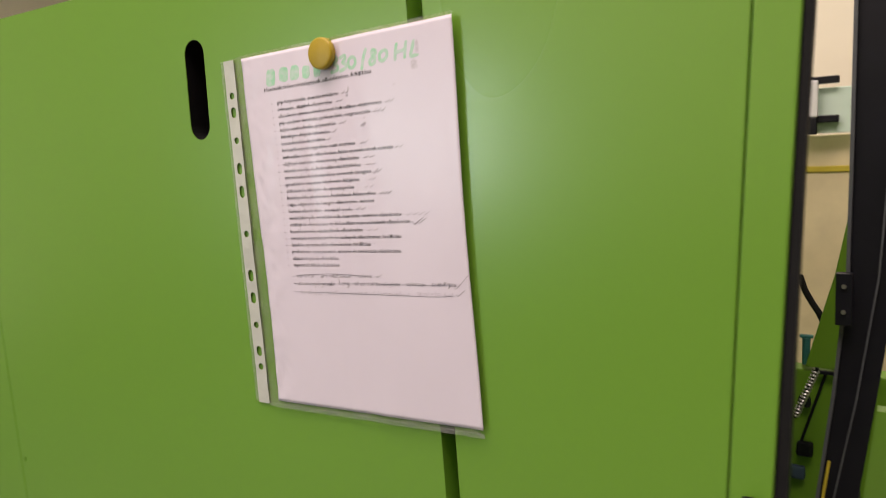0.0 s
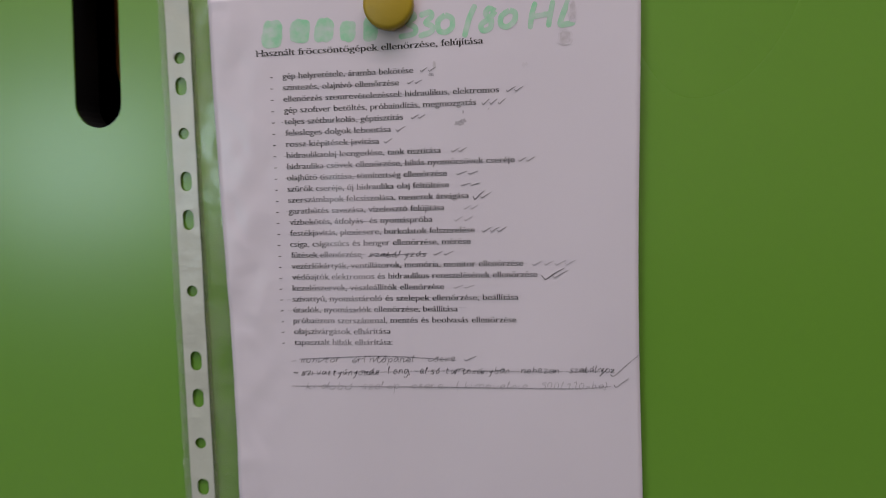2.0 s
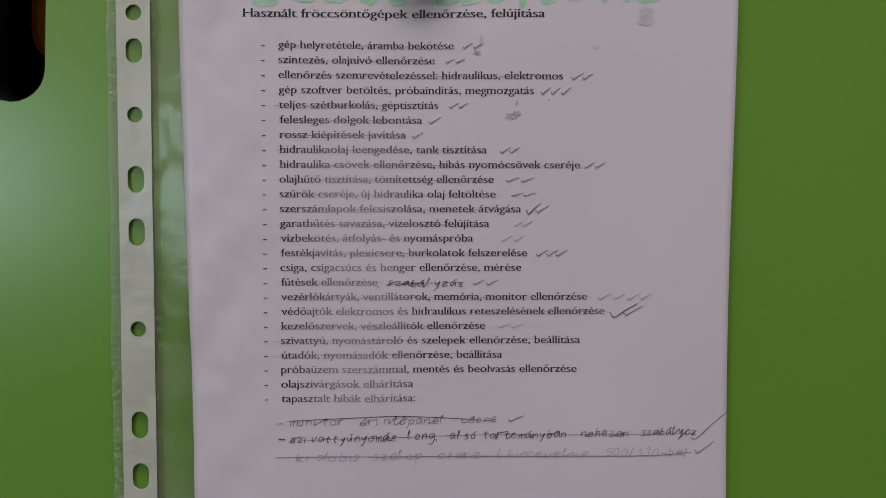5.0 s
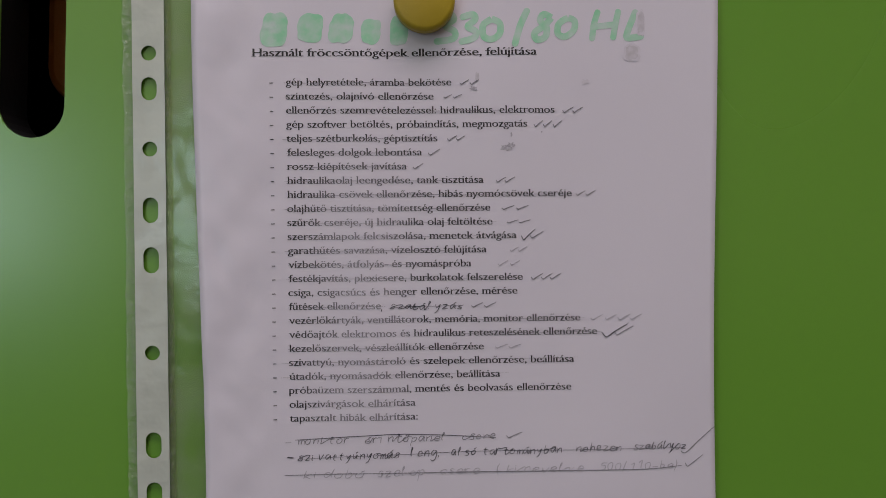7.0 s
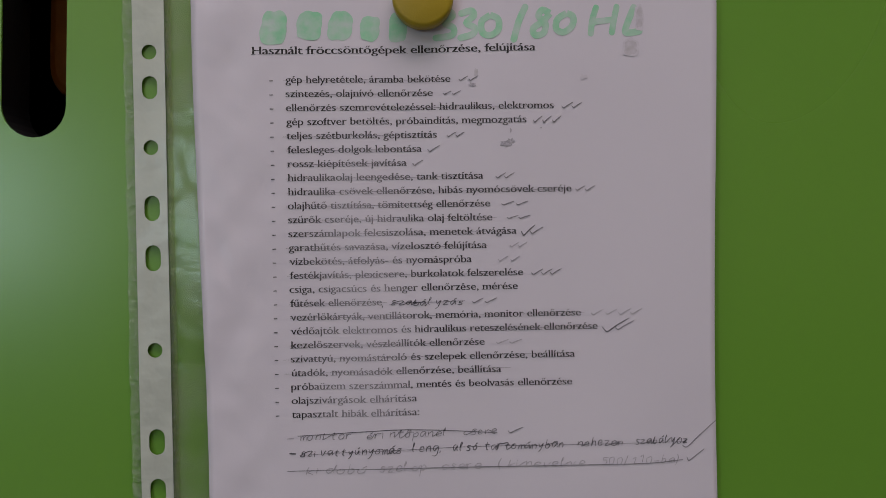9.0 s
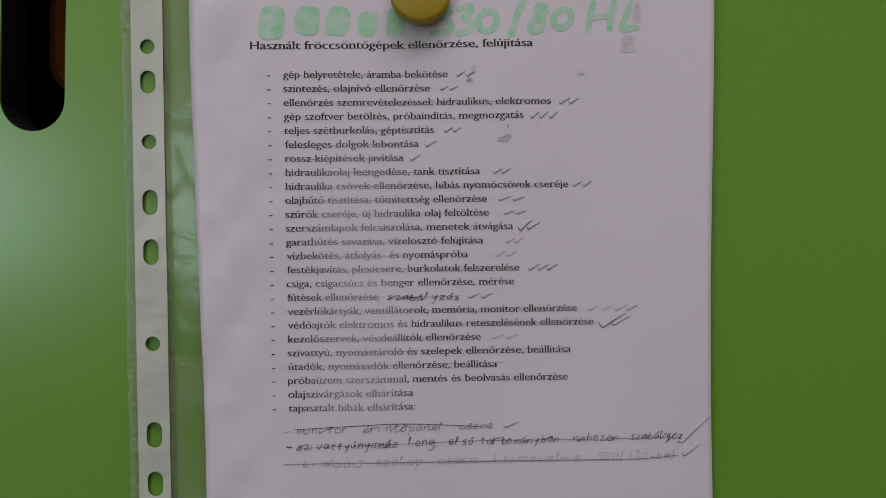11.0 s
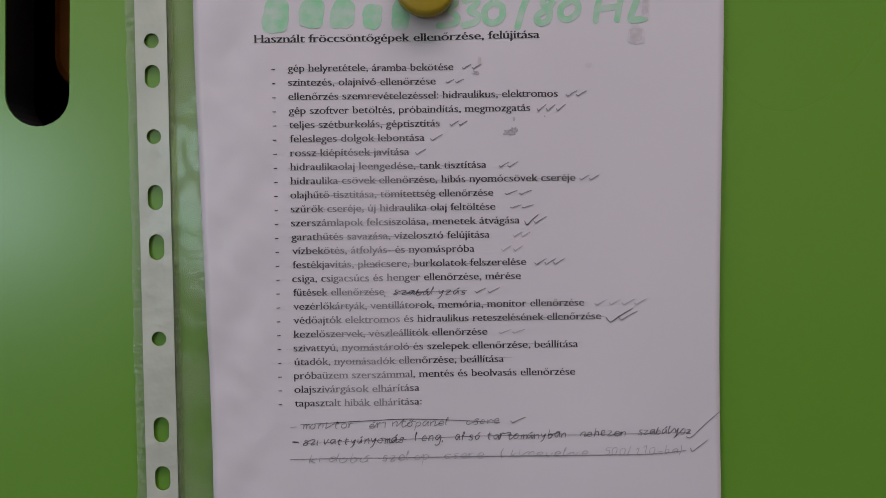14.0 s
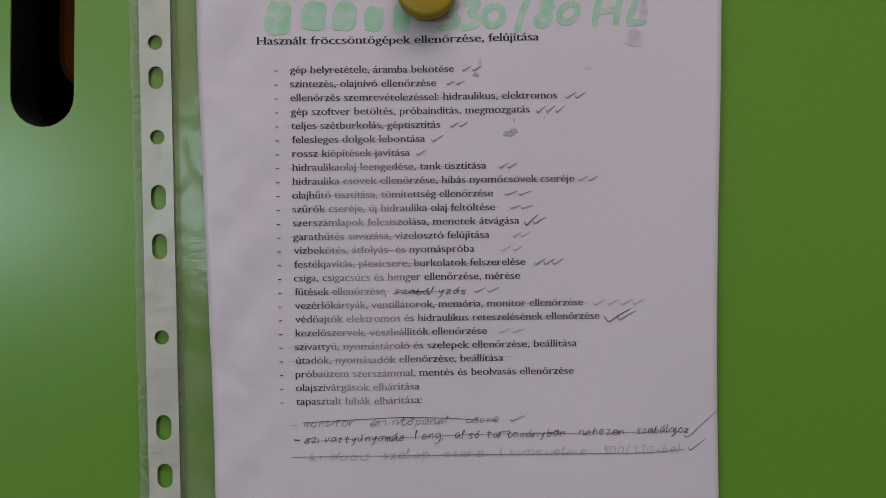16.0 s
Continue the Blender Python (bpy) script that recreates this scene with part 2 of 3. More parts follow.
def stadium(cx, cz, w, h, steps=12):
    """Upright slot outline: straight sides and round ends."""
    r, s, pts = w / 2, (h - w) / 2, []
    for i in range(steps + 1):
        a = math.pi * i / steps
        pts.append((cx + r * math.cos(a), cz + s + r * math.sin(a)))
    for i in range(steps + 1):
        a = math.pi + math.pi * i / steps
        pts.append((cx + r * math.cos(a), cz - s + r * math.sin(a)))
    return pts


def tube(points, radius, bm=None, sides=8):
    """A round bar along points."""
    bm = bm or bmesh.new()
    pts, rings = [Vector(p) for p in points], []
    for i, p in enumerate(pts):
        d = (pts[min(i + 1, len(pts) - 1)] - pts[max(i - 1, 0)]).normalized()
        a = d.orthogonal().normalized()
        c = d.cross(a)
        rings.append([bm.verts.new(p + radius * (math.cos(2 * math.pi * k / sides) * a + math.sin(2 * math.pi * k / sides) * c)) for k in range(sides)])
    for r0, r1 in zip(rings, rings[1:]):
        for k in range(sides):
            bm.faces.new((r0[k], r0[(k + 1) % sides], r1[(k + 1) % sides], r1[k]))
    bm.faces.new(rings[0][::-1])
    bm.faces.new(rings[-1])
    return bm


def sweep(rows):
    """A closed bar through cross-sections, each (z, x0, x1, y0, y1)."""
    b, rings = bmesh.new(), []
    for z, x0, x1, y0, y1 in rows:
        rings.append([b.verts.new(p) for p in ((x0, y0, z), (x1, y0, z), (x1, y1, z), (x0, y1, z))])
    for r0, r1 in zip(rings, rings[1:]):
        for k in range(4):
            b.faces.new((r0[k], r0[(k + 1) % 4], r1[(k + 1) % 4], r1[k]))
    b.faces.new(rings[0][::-1])
    b.faces.new(rings[-1])
    bmesh.ops.recalc_face_normals(b, faces=b.faces[:])
    return b


# ---- the hall ----
solid("floor", box(-6, 5, -4.0, 3.6, -0.1, 0), CONCRETE, "worn grey concrete factory floor", "floor")
# unseen ceiling; its openings are added above the fill lamps
skyl = plate([(-6, -4.0), (5, -4.0), (5, 3.6), (-6, 3.6)], [[(-1.05, -1.55), (1.55, -1.55), (1.55, -0.15), (-1.05, -0.15)], [(-2.8, -3.7), (-0.2, -3.7), (-0.2, -2.5), (-2.8, -2.5)], [(-1.6, 1.3), (1.0, 1.3), (1.0, 2.7), (-1.6, 2.7)]], 3.6, 3.75)
for v in skyl.verts:
    v.co = Vector((v.co.x, v.co.z, v.co.y))
solid("ceiling", skyl, CEIL, "white painted hall ceiling with added skylight openings", "ceiling")
solid("wall_north", box(-6.2, 5.2, 3.6, 3.8, -0.1, 3.75), PLASTER, "cream painted plaster hall wall", "wall")
back = plate([(-6.2, -0.1), (5.2, -0.1), (5.2, 3.75), (-6.2, 3.75)], [[(-3.2, 1.08), (-2.0, 1.08), (-2.0, 1.98), (-3.2, 1.98)]], -4.2, -4.0)
solid("wall_south", back, PLASTER, "cream painted plaster hall wall with a window", "wall")
solid("wall_west", box(-6.2, -6, -4.0, 3.6, -0.1, 3.75), PLASTER, "cream painted plaster hall wall", "wall")
solid("wall_east", box(5, 5.2, -4.0, 3.6, -0.1, 3.75), PLASTER, "cream painted plaster hall wall", "wall")


def window(name, x0, x1, z0, z1, y, flat=False):
    w = thing(name, "white framed factory window out of view", "window", "", "structure")
    t = 0.05
    specs = (("frame_bar", x0, x1, z0, z0 + t), ("frame_bar", x0, x1, z1 - t, z1), ("frame_bar", x0, x0 + t, z0 + t, z1 - t),
             ("frame_bar", x1 - t, x1, z0 + t, z1 - t))
    for nm, a, b_, c, d in specs:
        bm = box(a, b_, y - 0.03, y + 0.03, c, d, 0.004)
        if flat:
            for v in bm.verts:
                v.co = Vector((v.co.x, v.co.z, v.co.y))
        part(nm, bm, FRAME_PAINT, w)
    bm = box(x0 + t, x1 - t, y - 0.004, y + 0.004, z0 + t, z1 - t)
    if flat:
        for v in bm.verts:
            v.co = Vector((v.co.x, v.co.z, v.co.y))
    p = part("pane", bm, GLASS, w)
    p.visible_shadow = False
    return w


window("window_1", -3.2, -2.0, 1.08, 1.98, -4.1)
# roof windows added out of view to go with the fill lamps
window("added_skylight_1", -1.05, 1.55, -1.55, -0.15, 3.68, True)
window("added_skylight_2", -1.6, 1.0, 1.3, 2.7, 3.68, True)
window("added_skylight_3", -2.8, -0.2, -3.7, -2.5, 3.68, True)
# unseen dark band, added so the door's lower reflections stay dark
solid("trim", box(-5.99, 4.99, -3.999, -3.985, 0, 1.02, 0.002), DARK_REFLECTION, "added unseen dark grey band that darkens the door's reflections", "trim")

# ---- the machine ----
TOP = 1.584


def lean(x, z, slope, z0):
    """x of an edge that leans, at the height z."""
    return x - slope * (z - z0)


machine = thing("moulding_machine", "lime green sheet-metal machine cabinet with a recessed handle slot", "machine")
LOW = 0.98
gl = lambda z: lean(0.1745, z, 0.036, 1.35)   # left side of the upright gap
gr = lambda z: lean(0.1875, z, 0.033, 1.35)   # right side of the gap
sm = lambda z: lean(0.3965, z, -0.045, 1.35)  # seam of the edge post
ed = lambda z: lean(0.4222, z, -0.046, 1.35)  # outer edge
ls = lambda z: lean(-0.4600, z, 0.05, 1.25)   # seam at the far left

slot = stadium(-0.0639, 1.4795, 0.0257, 0.088)
hole = [(-0.440 + 0.0022 * math.cos(a * math.pi / 4), 1.063 + 0.0040 * math.sin(a * math.pi / 4)) for a in range(8)]
part("door_panel", plate([(ls(LOW) + 0.0016, LOW), (gl(LOW), LOW), (gl(TOP), TOP), (ls(TOP) + 0.0016, TOP)], [slot, hole], 0, 0.020), GREEN, machine, "lime green door sheet with an upright handle slot")
part("side_panel", plate([(-1.3, LOW), (ls(LOW) - 0.0018, LOW), (ls(TOP) - 0.0018, TOP), (-1.3, TOP)], [], 0.0008, 0.020, 0.0012), GREEN, machine)
part("cover_panel", plate([(gr(LOW), LOW), (sm(LOW) - 0.0004, LOW), (sm(TOP) - 0.0004, TOP), (gr(TOP), TOP)], [], 0, 0.020, 0.0009), GREEN, machine)
part("edge_post", plate([(sm(LOW) + 0.0004, LOW), (ed(LOW), LOW), (ed(TOP), TOP), (sm(TOP) + 0.0004, TOP)], [], 0.0004, 0.010, 0.0012), GREEN, machine)
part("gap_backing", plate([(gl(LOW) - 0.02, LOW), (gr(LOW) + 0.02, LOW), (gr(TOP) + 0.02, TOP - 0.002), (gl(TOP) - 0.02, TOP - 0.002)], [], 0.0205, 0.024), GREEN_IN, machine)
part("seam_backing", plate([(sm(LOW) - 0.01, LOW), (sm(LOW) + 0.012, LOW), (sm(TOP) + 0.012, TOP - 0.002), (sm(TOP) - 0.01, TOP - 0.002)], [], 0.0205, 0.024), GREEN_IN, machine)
part("base_panel", box(-1.3, 0.30, 0.03, 0.9, 0.08, LOW - 0.002, 0.004), GREEN, machine)
part("plinth", box(-1.25, 0.28, 0.06, 0.86, 0, 0.078), BLACK, machine)
part("roof_panel", box(-1.3, 0.300, 0.0245, 0.9, TOP - 0.012, TOP - 0.002, 0.002), GREEN, machine)
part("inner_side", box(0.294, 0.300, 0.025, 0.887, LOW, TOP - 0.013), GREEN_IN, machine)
part("inner_back", box(-1.3, 0.300, 0.888, 0.9, LOW, TOP - 0.013), GREEN, machine)
part("end_panel", box(-1.3, -1.29, 0.021, 0.887, LOW, TOP - 0.013), GREEN, machine)
seal = sweep([(z, ed(z) + 0.0004, ed(z) + 0.0054 + 0.011 * max(0, 1.40 - z), 0.003, 0.014) for z in (LOW, 1.1, 1.2, 1.3, 1.4, 1.5, TOP)])
part("edge_seal", seal, RUBBER, machine, "black rubber edge seal")
# black catch low on the outer edge
part("door_catch", box(0.398, 0.4135, -0.012, -0.0005, 1.168, 1.1985, 0.003), BLACK, machine, "black door catch")

# recessed handle behind the slot
cup = bmesh.new()
inner = stadium(-0.0639, 1.4795, 0.0254, 0.0877)
g = [cup.verts.new((x, 0.0007, z)) for x, z in inner]
h = [cup.verts.new((x, 0.022, z)) for x, z in inner]
for i in range(len(g)):
    j = (i + 1) % len(g)
    cup.faces.new((g[i], g[j], h[j], h[i]))
liner = part("handle_liner", cup, CAVITY, machine, "black plastic slot liner")
back_box = bmesh.new()
for args in ((-0.16, 0.02, 0.100, 0.104, 1.40, 1.56), (-0.164, -0.16, 0.0205, 0.104, 1.40, 1.56), (0.02, 0.024, 0.0205, 0.104, 1.40, 1.56),
             (-0.16, 0.02, 0.0205, 0.100, 1.396, 1.40), (-0.16, 0.02, 0.0205, 0.100, 1.56, 1.564)):
    box(*args, bm=back_box)
part("handle_recess", back_box, CAVITY, machine, "black recess behind the slot")
part("latch", plate(stadium(-0.0625, 1.507, 0.032, 0.100), [], 0.040, 0.050, 0.004), ORANGE, machine, "orange plastic latch")

# ---- behind the open side: guard frame and what is seen past it ----
guard = thing("safety_door", "black steel guard door frame with bolted hinge", "frame")
rowsf = [(0.0, 0.398, 0.445, 0.39, 0.43), (0.95, 0.391, 0.440, 0.39, 0.43), (1.03, 0.3995, 0.4375, 0.39, 0.43), (1.14, 0.4125, 0.452, 0.39, 0.43), (1.27, 0.4240, 0.468, 0.39, 0.43),
         (1.40, 0.4255, 0.473, 0.39, 0.43), (1.55, 0.4265, 0.476, 0.39, 0.43), (2.0, 0.4230, 0.478, 0.39, 0.43)]
part("post", sweep(rowsf), BLACK, guard)
part("edge_strip", sweep([(z, a - 0.001, a + 0.0025, 0.384, 0.3895) for z, a, b_, c, d in rowsf[1:]]), DULL, guard, "dull grey edge strip")
part("glazing_bead", sweep([(z, a + w, a + w + 0.0018, 0.385, 0.3895) for (z, a, b_, c, d), w in zip(rowsf[1:], (0.012, 0.015, 0.021, 0.027, 0.033, 0.039, 0.042))]), DULL, guard, "dull grey glazing bead")
hinge = part("hinge", box(0.4150, 0.4300, 0.372, 0.3835, 1.222, 1.275, 0.001), BLACK, guard)
for z in (1.236, 1.262):
    part("screw", tube([(0.4225, 0.372, z), (0.4225, 0.3695, z)], 0.0022, None, 10), STEEL, hinge)
part("top_rail", box(0.4235, 1.5, 0.392, 0.428, 2.001, 2.04, 0.002), BLACK, guard)
part("outer_post", box(1.46, 1.5, 0.392, 0.428, 0, 2.0, 0.002), BLACK, guard)
part("yellow_cable", tube([(0.402, 0.376, 1.0), (0.4075, 0.377, 1.045), (0.4115, 0.379, 1.075)], 0.0016), YELLOW_BAND, guard, "thin yellow cable")

lower = thing("safety_barrier", "lime green lower guard panel on the floor", "panel")
part("sheet", sweep([(0, 0.4485, 1.455, 0.395, 0.415), (1.0, 0.4385, 1.455, 0.392, 0.412), (1.13, 0.4525, 1.455, 0.395, 0.415)]), GREEN, lower)

EYE0 = Vector((0.485, -0.456, 1.412))


def away(rx, rz, reach):
    """A place beyond the machine's open side, reach metres ahead."""
    return (EYE0.x + rx * reach, EYE0.y + reach, EYE0.z + rz * reach)


unit = thing("rear_unit", "lime green rear machine housing with black buttons", "machine")
R = 1.25
p = [away(-0.0716, -0.092, R), away(-0.085, -0.165, R), away(-0.1167, -0.285, R), away(-0.05, -0.288, R), away(-0.05, -0.09, R)]
part("sloping_cover", plate([(q[0], q[2]) for q in p], [], p[0][1], p[0][1] + 0.02, 0.002), GREEN_IN, unit)
z1 = away(0, -0.2905, R)[2]
part("housing", box(0.25, 0.60, 0.80, 0.84, 0, z1, 0.003), GREEN_IN, unit)
part("dark_joint", box(away(-0.108, 0, R)[0], 0.44, 0.787, 0.7935, z1 - 0.001, z1 + 0.0035), BLACK, unit)
for rx, rz, s, mat in ((-0.1165, -0.330, 0.009, BLACK), (-0.1155, -0.392, 0.012, BLACK), (-0.1235, -0.424, 0.011, BLUE)):
    x, y, z = away(rx, rz, R)
    part("button", box(x - s, x + s, 0.786, 0.799, z - s, z + s, 0.005), mat, unit)
part("cover_edge", tube([(away(-0.094, 0, R)[0], 0.797, z1 - 0.004), (away(-0.125, 0, R)[0], 0.797, away(0, -0.40, R)[2])], 0.0022), BLACK, unit)

hose = thing("spiral_hose", "bright steel spiral hose hanging beside the housing", "hose")
a0, a1 = Vector(away(-0.1035, -0.287, R - 0.06)), Vector(away(-0.1265, -0.350, R - 0.06))
pts = []
d = (a1 - a0)
s1 = d.normalized().orthogonal().normalized()
s2 = d.normalized().cross(s1)
for i in range(160):
    t = i / 159
    w = 2 * math.pi * 15 * t
    pts.append(a0 + d * t + 0.0042 * (math.cos(w) * s1 + math.sin(w) * s2))
part("coil", tube(pts, 0.0016, None, 6), STEEL, hose)
part("core", tube([a0 - d * 0.03, a0 + d * 0.5, a1 + d * 0.05], 0.0028), BLACK, hose)

rack = thing("wall_rack", "dark steel brackets holding a pale mint sheet", "rack")
R2 = 2.2
for rz in (0.0645, 0.0195):
    x0, y, z = away(-0.16, rz, R2)
    x1 = away(-0.0838, rz, R2)[0]
    part("bracket", box(x0, x1, y - 0.03, y + 0.0, z - 0.009, z + 0.009, 0.002), BLACK, rack)
x0, y, z0 = away(-0.118, 0.022, R2)
x1, _, zt = away(-0.1045, 0.064, R2)
part("clamp", box(x0, x1, y - 0.05, y - 0.031, z0, zt, 0.004), WHITE, rack, "white plastic clamp")
part("clamp_foot", box(x0 - 0.01, x1 - 0.002, y - 0.05, y - 0.03, z0 - 0.045, z0 - 0.001, 0.003), BLACK, rack)
x0, y, z0 = away(-0.2, 0.003, R2)
x1, _, zt = away(0.02, 0.056, R2)
part("sheet", box(x0, x1, y + 0.001, y + 0.02, z0, zt, 0.002), MINT, rack, "pale mint sheet")
for x in (x0 + 0.05, x1 - 0.05):
    part("upright", box(x - 0.02, x + 0.02, y + 0.021, y + 0.06, 0, 1.75, 0.002), BLACK, rack)
board = thing("yellowed_board", "yellowed board with a yellow band leaning behind the machine", "board")
part("sheet", box(x0 - 0.1, x1 + 0.1, y + 0.0625, y + 0.09, 0, z0 - 0.004, 0.003), BOARD, board)
zb = away(0, -0.0405, R2)[2]
part("band", box(x0 - 0.1, x1 + 0.1, y + 0.056, y + 0.062, zb - 0.008, zb + 0.008, 0.002), YELLOW_BAND, board)
c = [away(-0.124, -0.17, 1.5), away(-0.118, -0.188, 1.5), away(-0.110, -0.203, 1.5), away(-0.1018, -0.2157, 1.5), away(-0.093, -0.235, 1.5), away(-0.09, -0.29, 1.5)]
part("cable", tube(c, 0.006), RUBBER, unit, "slack black cable")
tap = thing("teal_valve", "small teal plastic valve on the rear housing", "valve")
x, y, z = away(-0.1155, -0.258, R + 0.03)
part("body", tube([(x, y, z - 0.03), (x, y, z + 0.012)], 0.006, None, 12), TEAL, tap)
part("lever", box(x - 0.010, x + 0.010, y - 0.004, y + 0.004, z + 0.0122, z + 0.018, 0.002), TEAL, tap)

# ---- the sheet in its sleeve ----
TURN = radians(2.0)
CA, SA = math.cos(TURN), math.sin(TURN)


def bulge(u, v):
    """How far the sheet stands off the door, metres."""
    q, w = min(1.1, max(0, u / 0.21)), min(1.05, max(-0.05, v / 0.297))
    d = 0.003 + 0.003 * q * q * (1 - 0.4 * w)
    if u < 0:   # the empty margin lies closer to the door
        d -= 0.0016 * min(1, -u / 0.014)
    d += 0.0011 * math.exp(-((u - 0.062 - 0.012 * w) / 0.008) ** 2) * math.exp(-((w - 0.40) / 0.33) ** 2)
    d += 0.0004 * math.exp(-((u - 0.096 - 0.09 * w) / 0.006) ** 2) * math.exp(-((w - 0.10) / 0.10) ** 2)
    d += 0.0004 * math.exp(-((u - 0.118 - 0.05 * w) / 0.007) ** 2) * math.exp(-((w - 0.16) / 0.14) ** 2)
    d += 0.0006 * math.exp(-((u - 0.088) / 0.006) ** 2) * max(0, w - 0.5) * 2
    d += 0.0007 * math.exp(-((u - 0.128 + 0.03 * (w - 0.8)) / 0.008) ** 2) * max(0, w - 0.55) * 2
    side = math.exp(-((u - 0.008) / 0.020) ** 2)
    d += side * (0.0009 * noise.noise((u * 70 + v * 30, v * 34, 1.7)) + 0.0006 * (0.5 - abs(noise.noise((u * 110 - v * 40, v * 75, 6.1)))))
    d += 0.0005 * math.sin(u * 60 + 2.2 * w) * math.sin(5 * w + 0.6)
    d -= 0.0012 * math.exp(-(((u - 0.09) / 0.022) ** 2 + ((v - 0.008) / 0.03) ** 2))
    return d


def on_sheet(u, v, lift=0.0):
    return Vector((CA * u + SA * v, -bulge(u, v) - lift, 1.5 + SA * u - CA * v))


def curved(u0, u1, v0, v1, nu, nv, lift, mat, name, parent, label="", edge=0.0):
    bm = bmesh.new()
    uvl = bm.loops.layers.uv.new("UVMap")
    rows = []
    page = name == "page"
    for j in range(nv + 1):
        row = []
        for i in range(nu + 1):
            u, v = u0 + (u1 - u0) * i / nu, v0 + (v1 - v0) * j / nv
            if edge and i == 0:
                u += edge * noise.noise((0.3, v * 260, 0.7))
            w = u
            if page:  # the left edge of the page is not quite straight
                w -= 0.0018 * (1 - u / 0.21) ** 5 * math.cos(math.pi * v / 0.21)
                w -= 0.0019 * (u / 0.21) ** 5 * math.sin(math.pi * v / 0.297) ** 2
            row.append((bm.verts.new(on_sheet(w, v, lift)), u, v))
        rows.append(row)
    for j in range(nv):
        for i in range(nu):
            q = (rows[j][i], rows[j + 1][i], rows[j + 1][i + 1], rows[j][i + 1])
            fc = bm.faces.new([k[0] for k in q])
            fc.smooth = True
            for lp, k in zip(fc.loops, q):
                lp[uvl].uv = (k[1] / 0.21, k[2] / 0.297)
    me = bpy.data.meshes.new(name)
    bm.to_mesh(me)
    bm.free()
    me.materials.append(mat)
    ob = new(name, me)
    ob.parent = parent
    return tagged(ob, label)


sheet = thing("checklist_sheet", "white printed A4 checklist with pencil ticks and crossed-out lines", "document")
pg = curved(0, 0.21, 0, 0.297, 84, 100, 0.0, PAPER, "page", sheet, "creased white office paper")
sol = pg.modifiers.new("thickness", "SOLIDIFY")
sol.thickness, sol.offset = 0.00012, -1


def ribbon(bm, pts, width, lift=0.00016, taper=True, sub=3):
    """A drawn stroke on the sheet, points in millimetres."""
    fine = []
    for i in range(len(pts) - 1):
        p0, p1, p2, p3 = (Vector(pts[max(0, min(len(pts) - 1, i + k))]) for k in (-1, 0, 1, 2))
        for k in range(sub):
            t = k / sub
            fine.append(0.5 * ((2 * p1) + (p2 - p0) * t + (2 * p0 - 5 * p1 + 4 * p2 - p3) * t * t + (3 * p1 - p0 - 3 * p2 + p3) * t ** 3))
    fine.append(Vector(pts[-1]))
    prev = None
    for i, q in enumerate(fine):
        d = fine[min(i + 1, len(fine) - 1)] - fine[max(i - 1, 0)]
        d = d.normalized() if d.length > 0 else Vector((1, 0))
        s = Vector((-d.y, d.x)) * width / 2
        if taper:
            s *= 0.55 + 0.45 * math.sin(math.pi * (i + 0.5) / len(fine))
        pair = [bm.verts.new(on_sheet((q.x + k * s.x) / 1000, (q.y + k * s.y) / 1000, lift)) for k in (-1, 1)]
        if prev:
            bm.faces.new((prev[0], prev[1], pair[1], pair[0]))
        prev = pair
    return bm


def outline(text, shear=0.0):
    """The filled letters of a line in the built-in font."""
    cu = bpy.data.curves.new("writing", "FONT")
    cu.body, cu.size, cu.resolution_u, cu.shear = text, 1, 4, shear
    ob = new("writing", cu)
    bpy.context.view_layer.update()
    me = bpy.data.meshes.new_from_object(ob.evaluated_get(bpy.context.evaluated_depsgraph_get()))
    bpy.data.objects.remove(ob)
    bpy.data.curves.remove(cu)
    bm = bmesh.new()
    bm.from_mesh(me)
    bpy.data.meshes.remove(me)
    return bm


def reach(text):
    bm = outline(text)
    xs = [v.co.x for v in bm.verts]
    bm.free()
    return min(xs), max(xs)


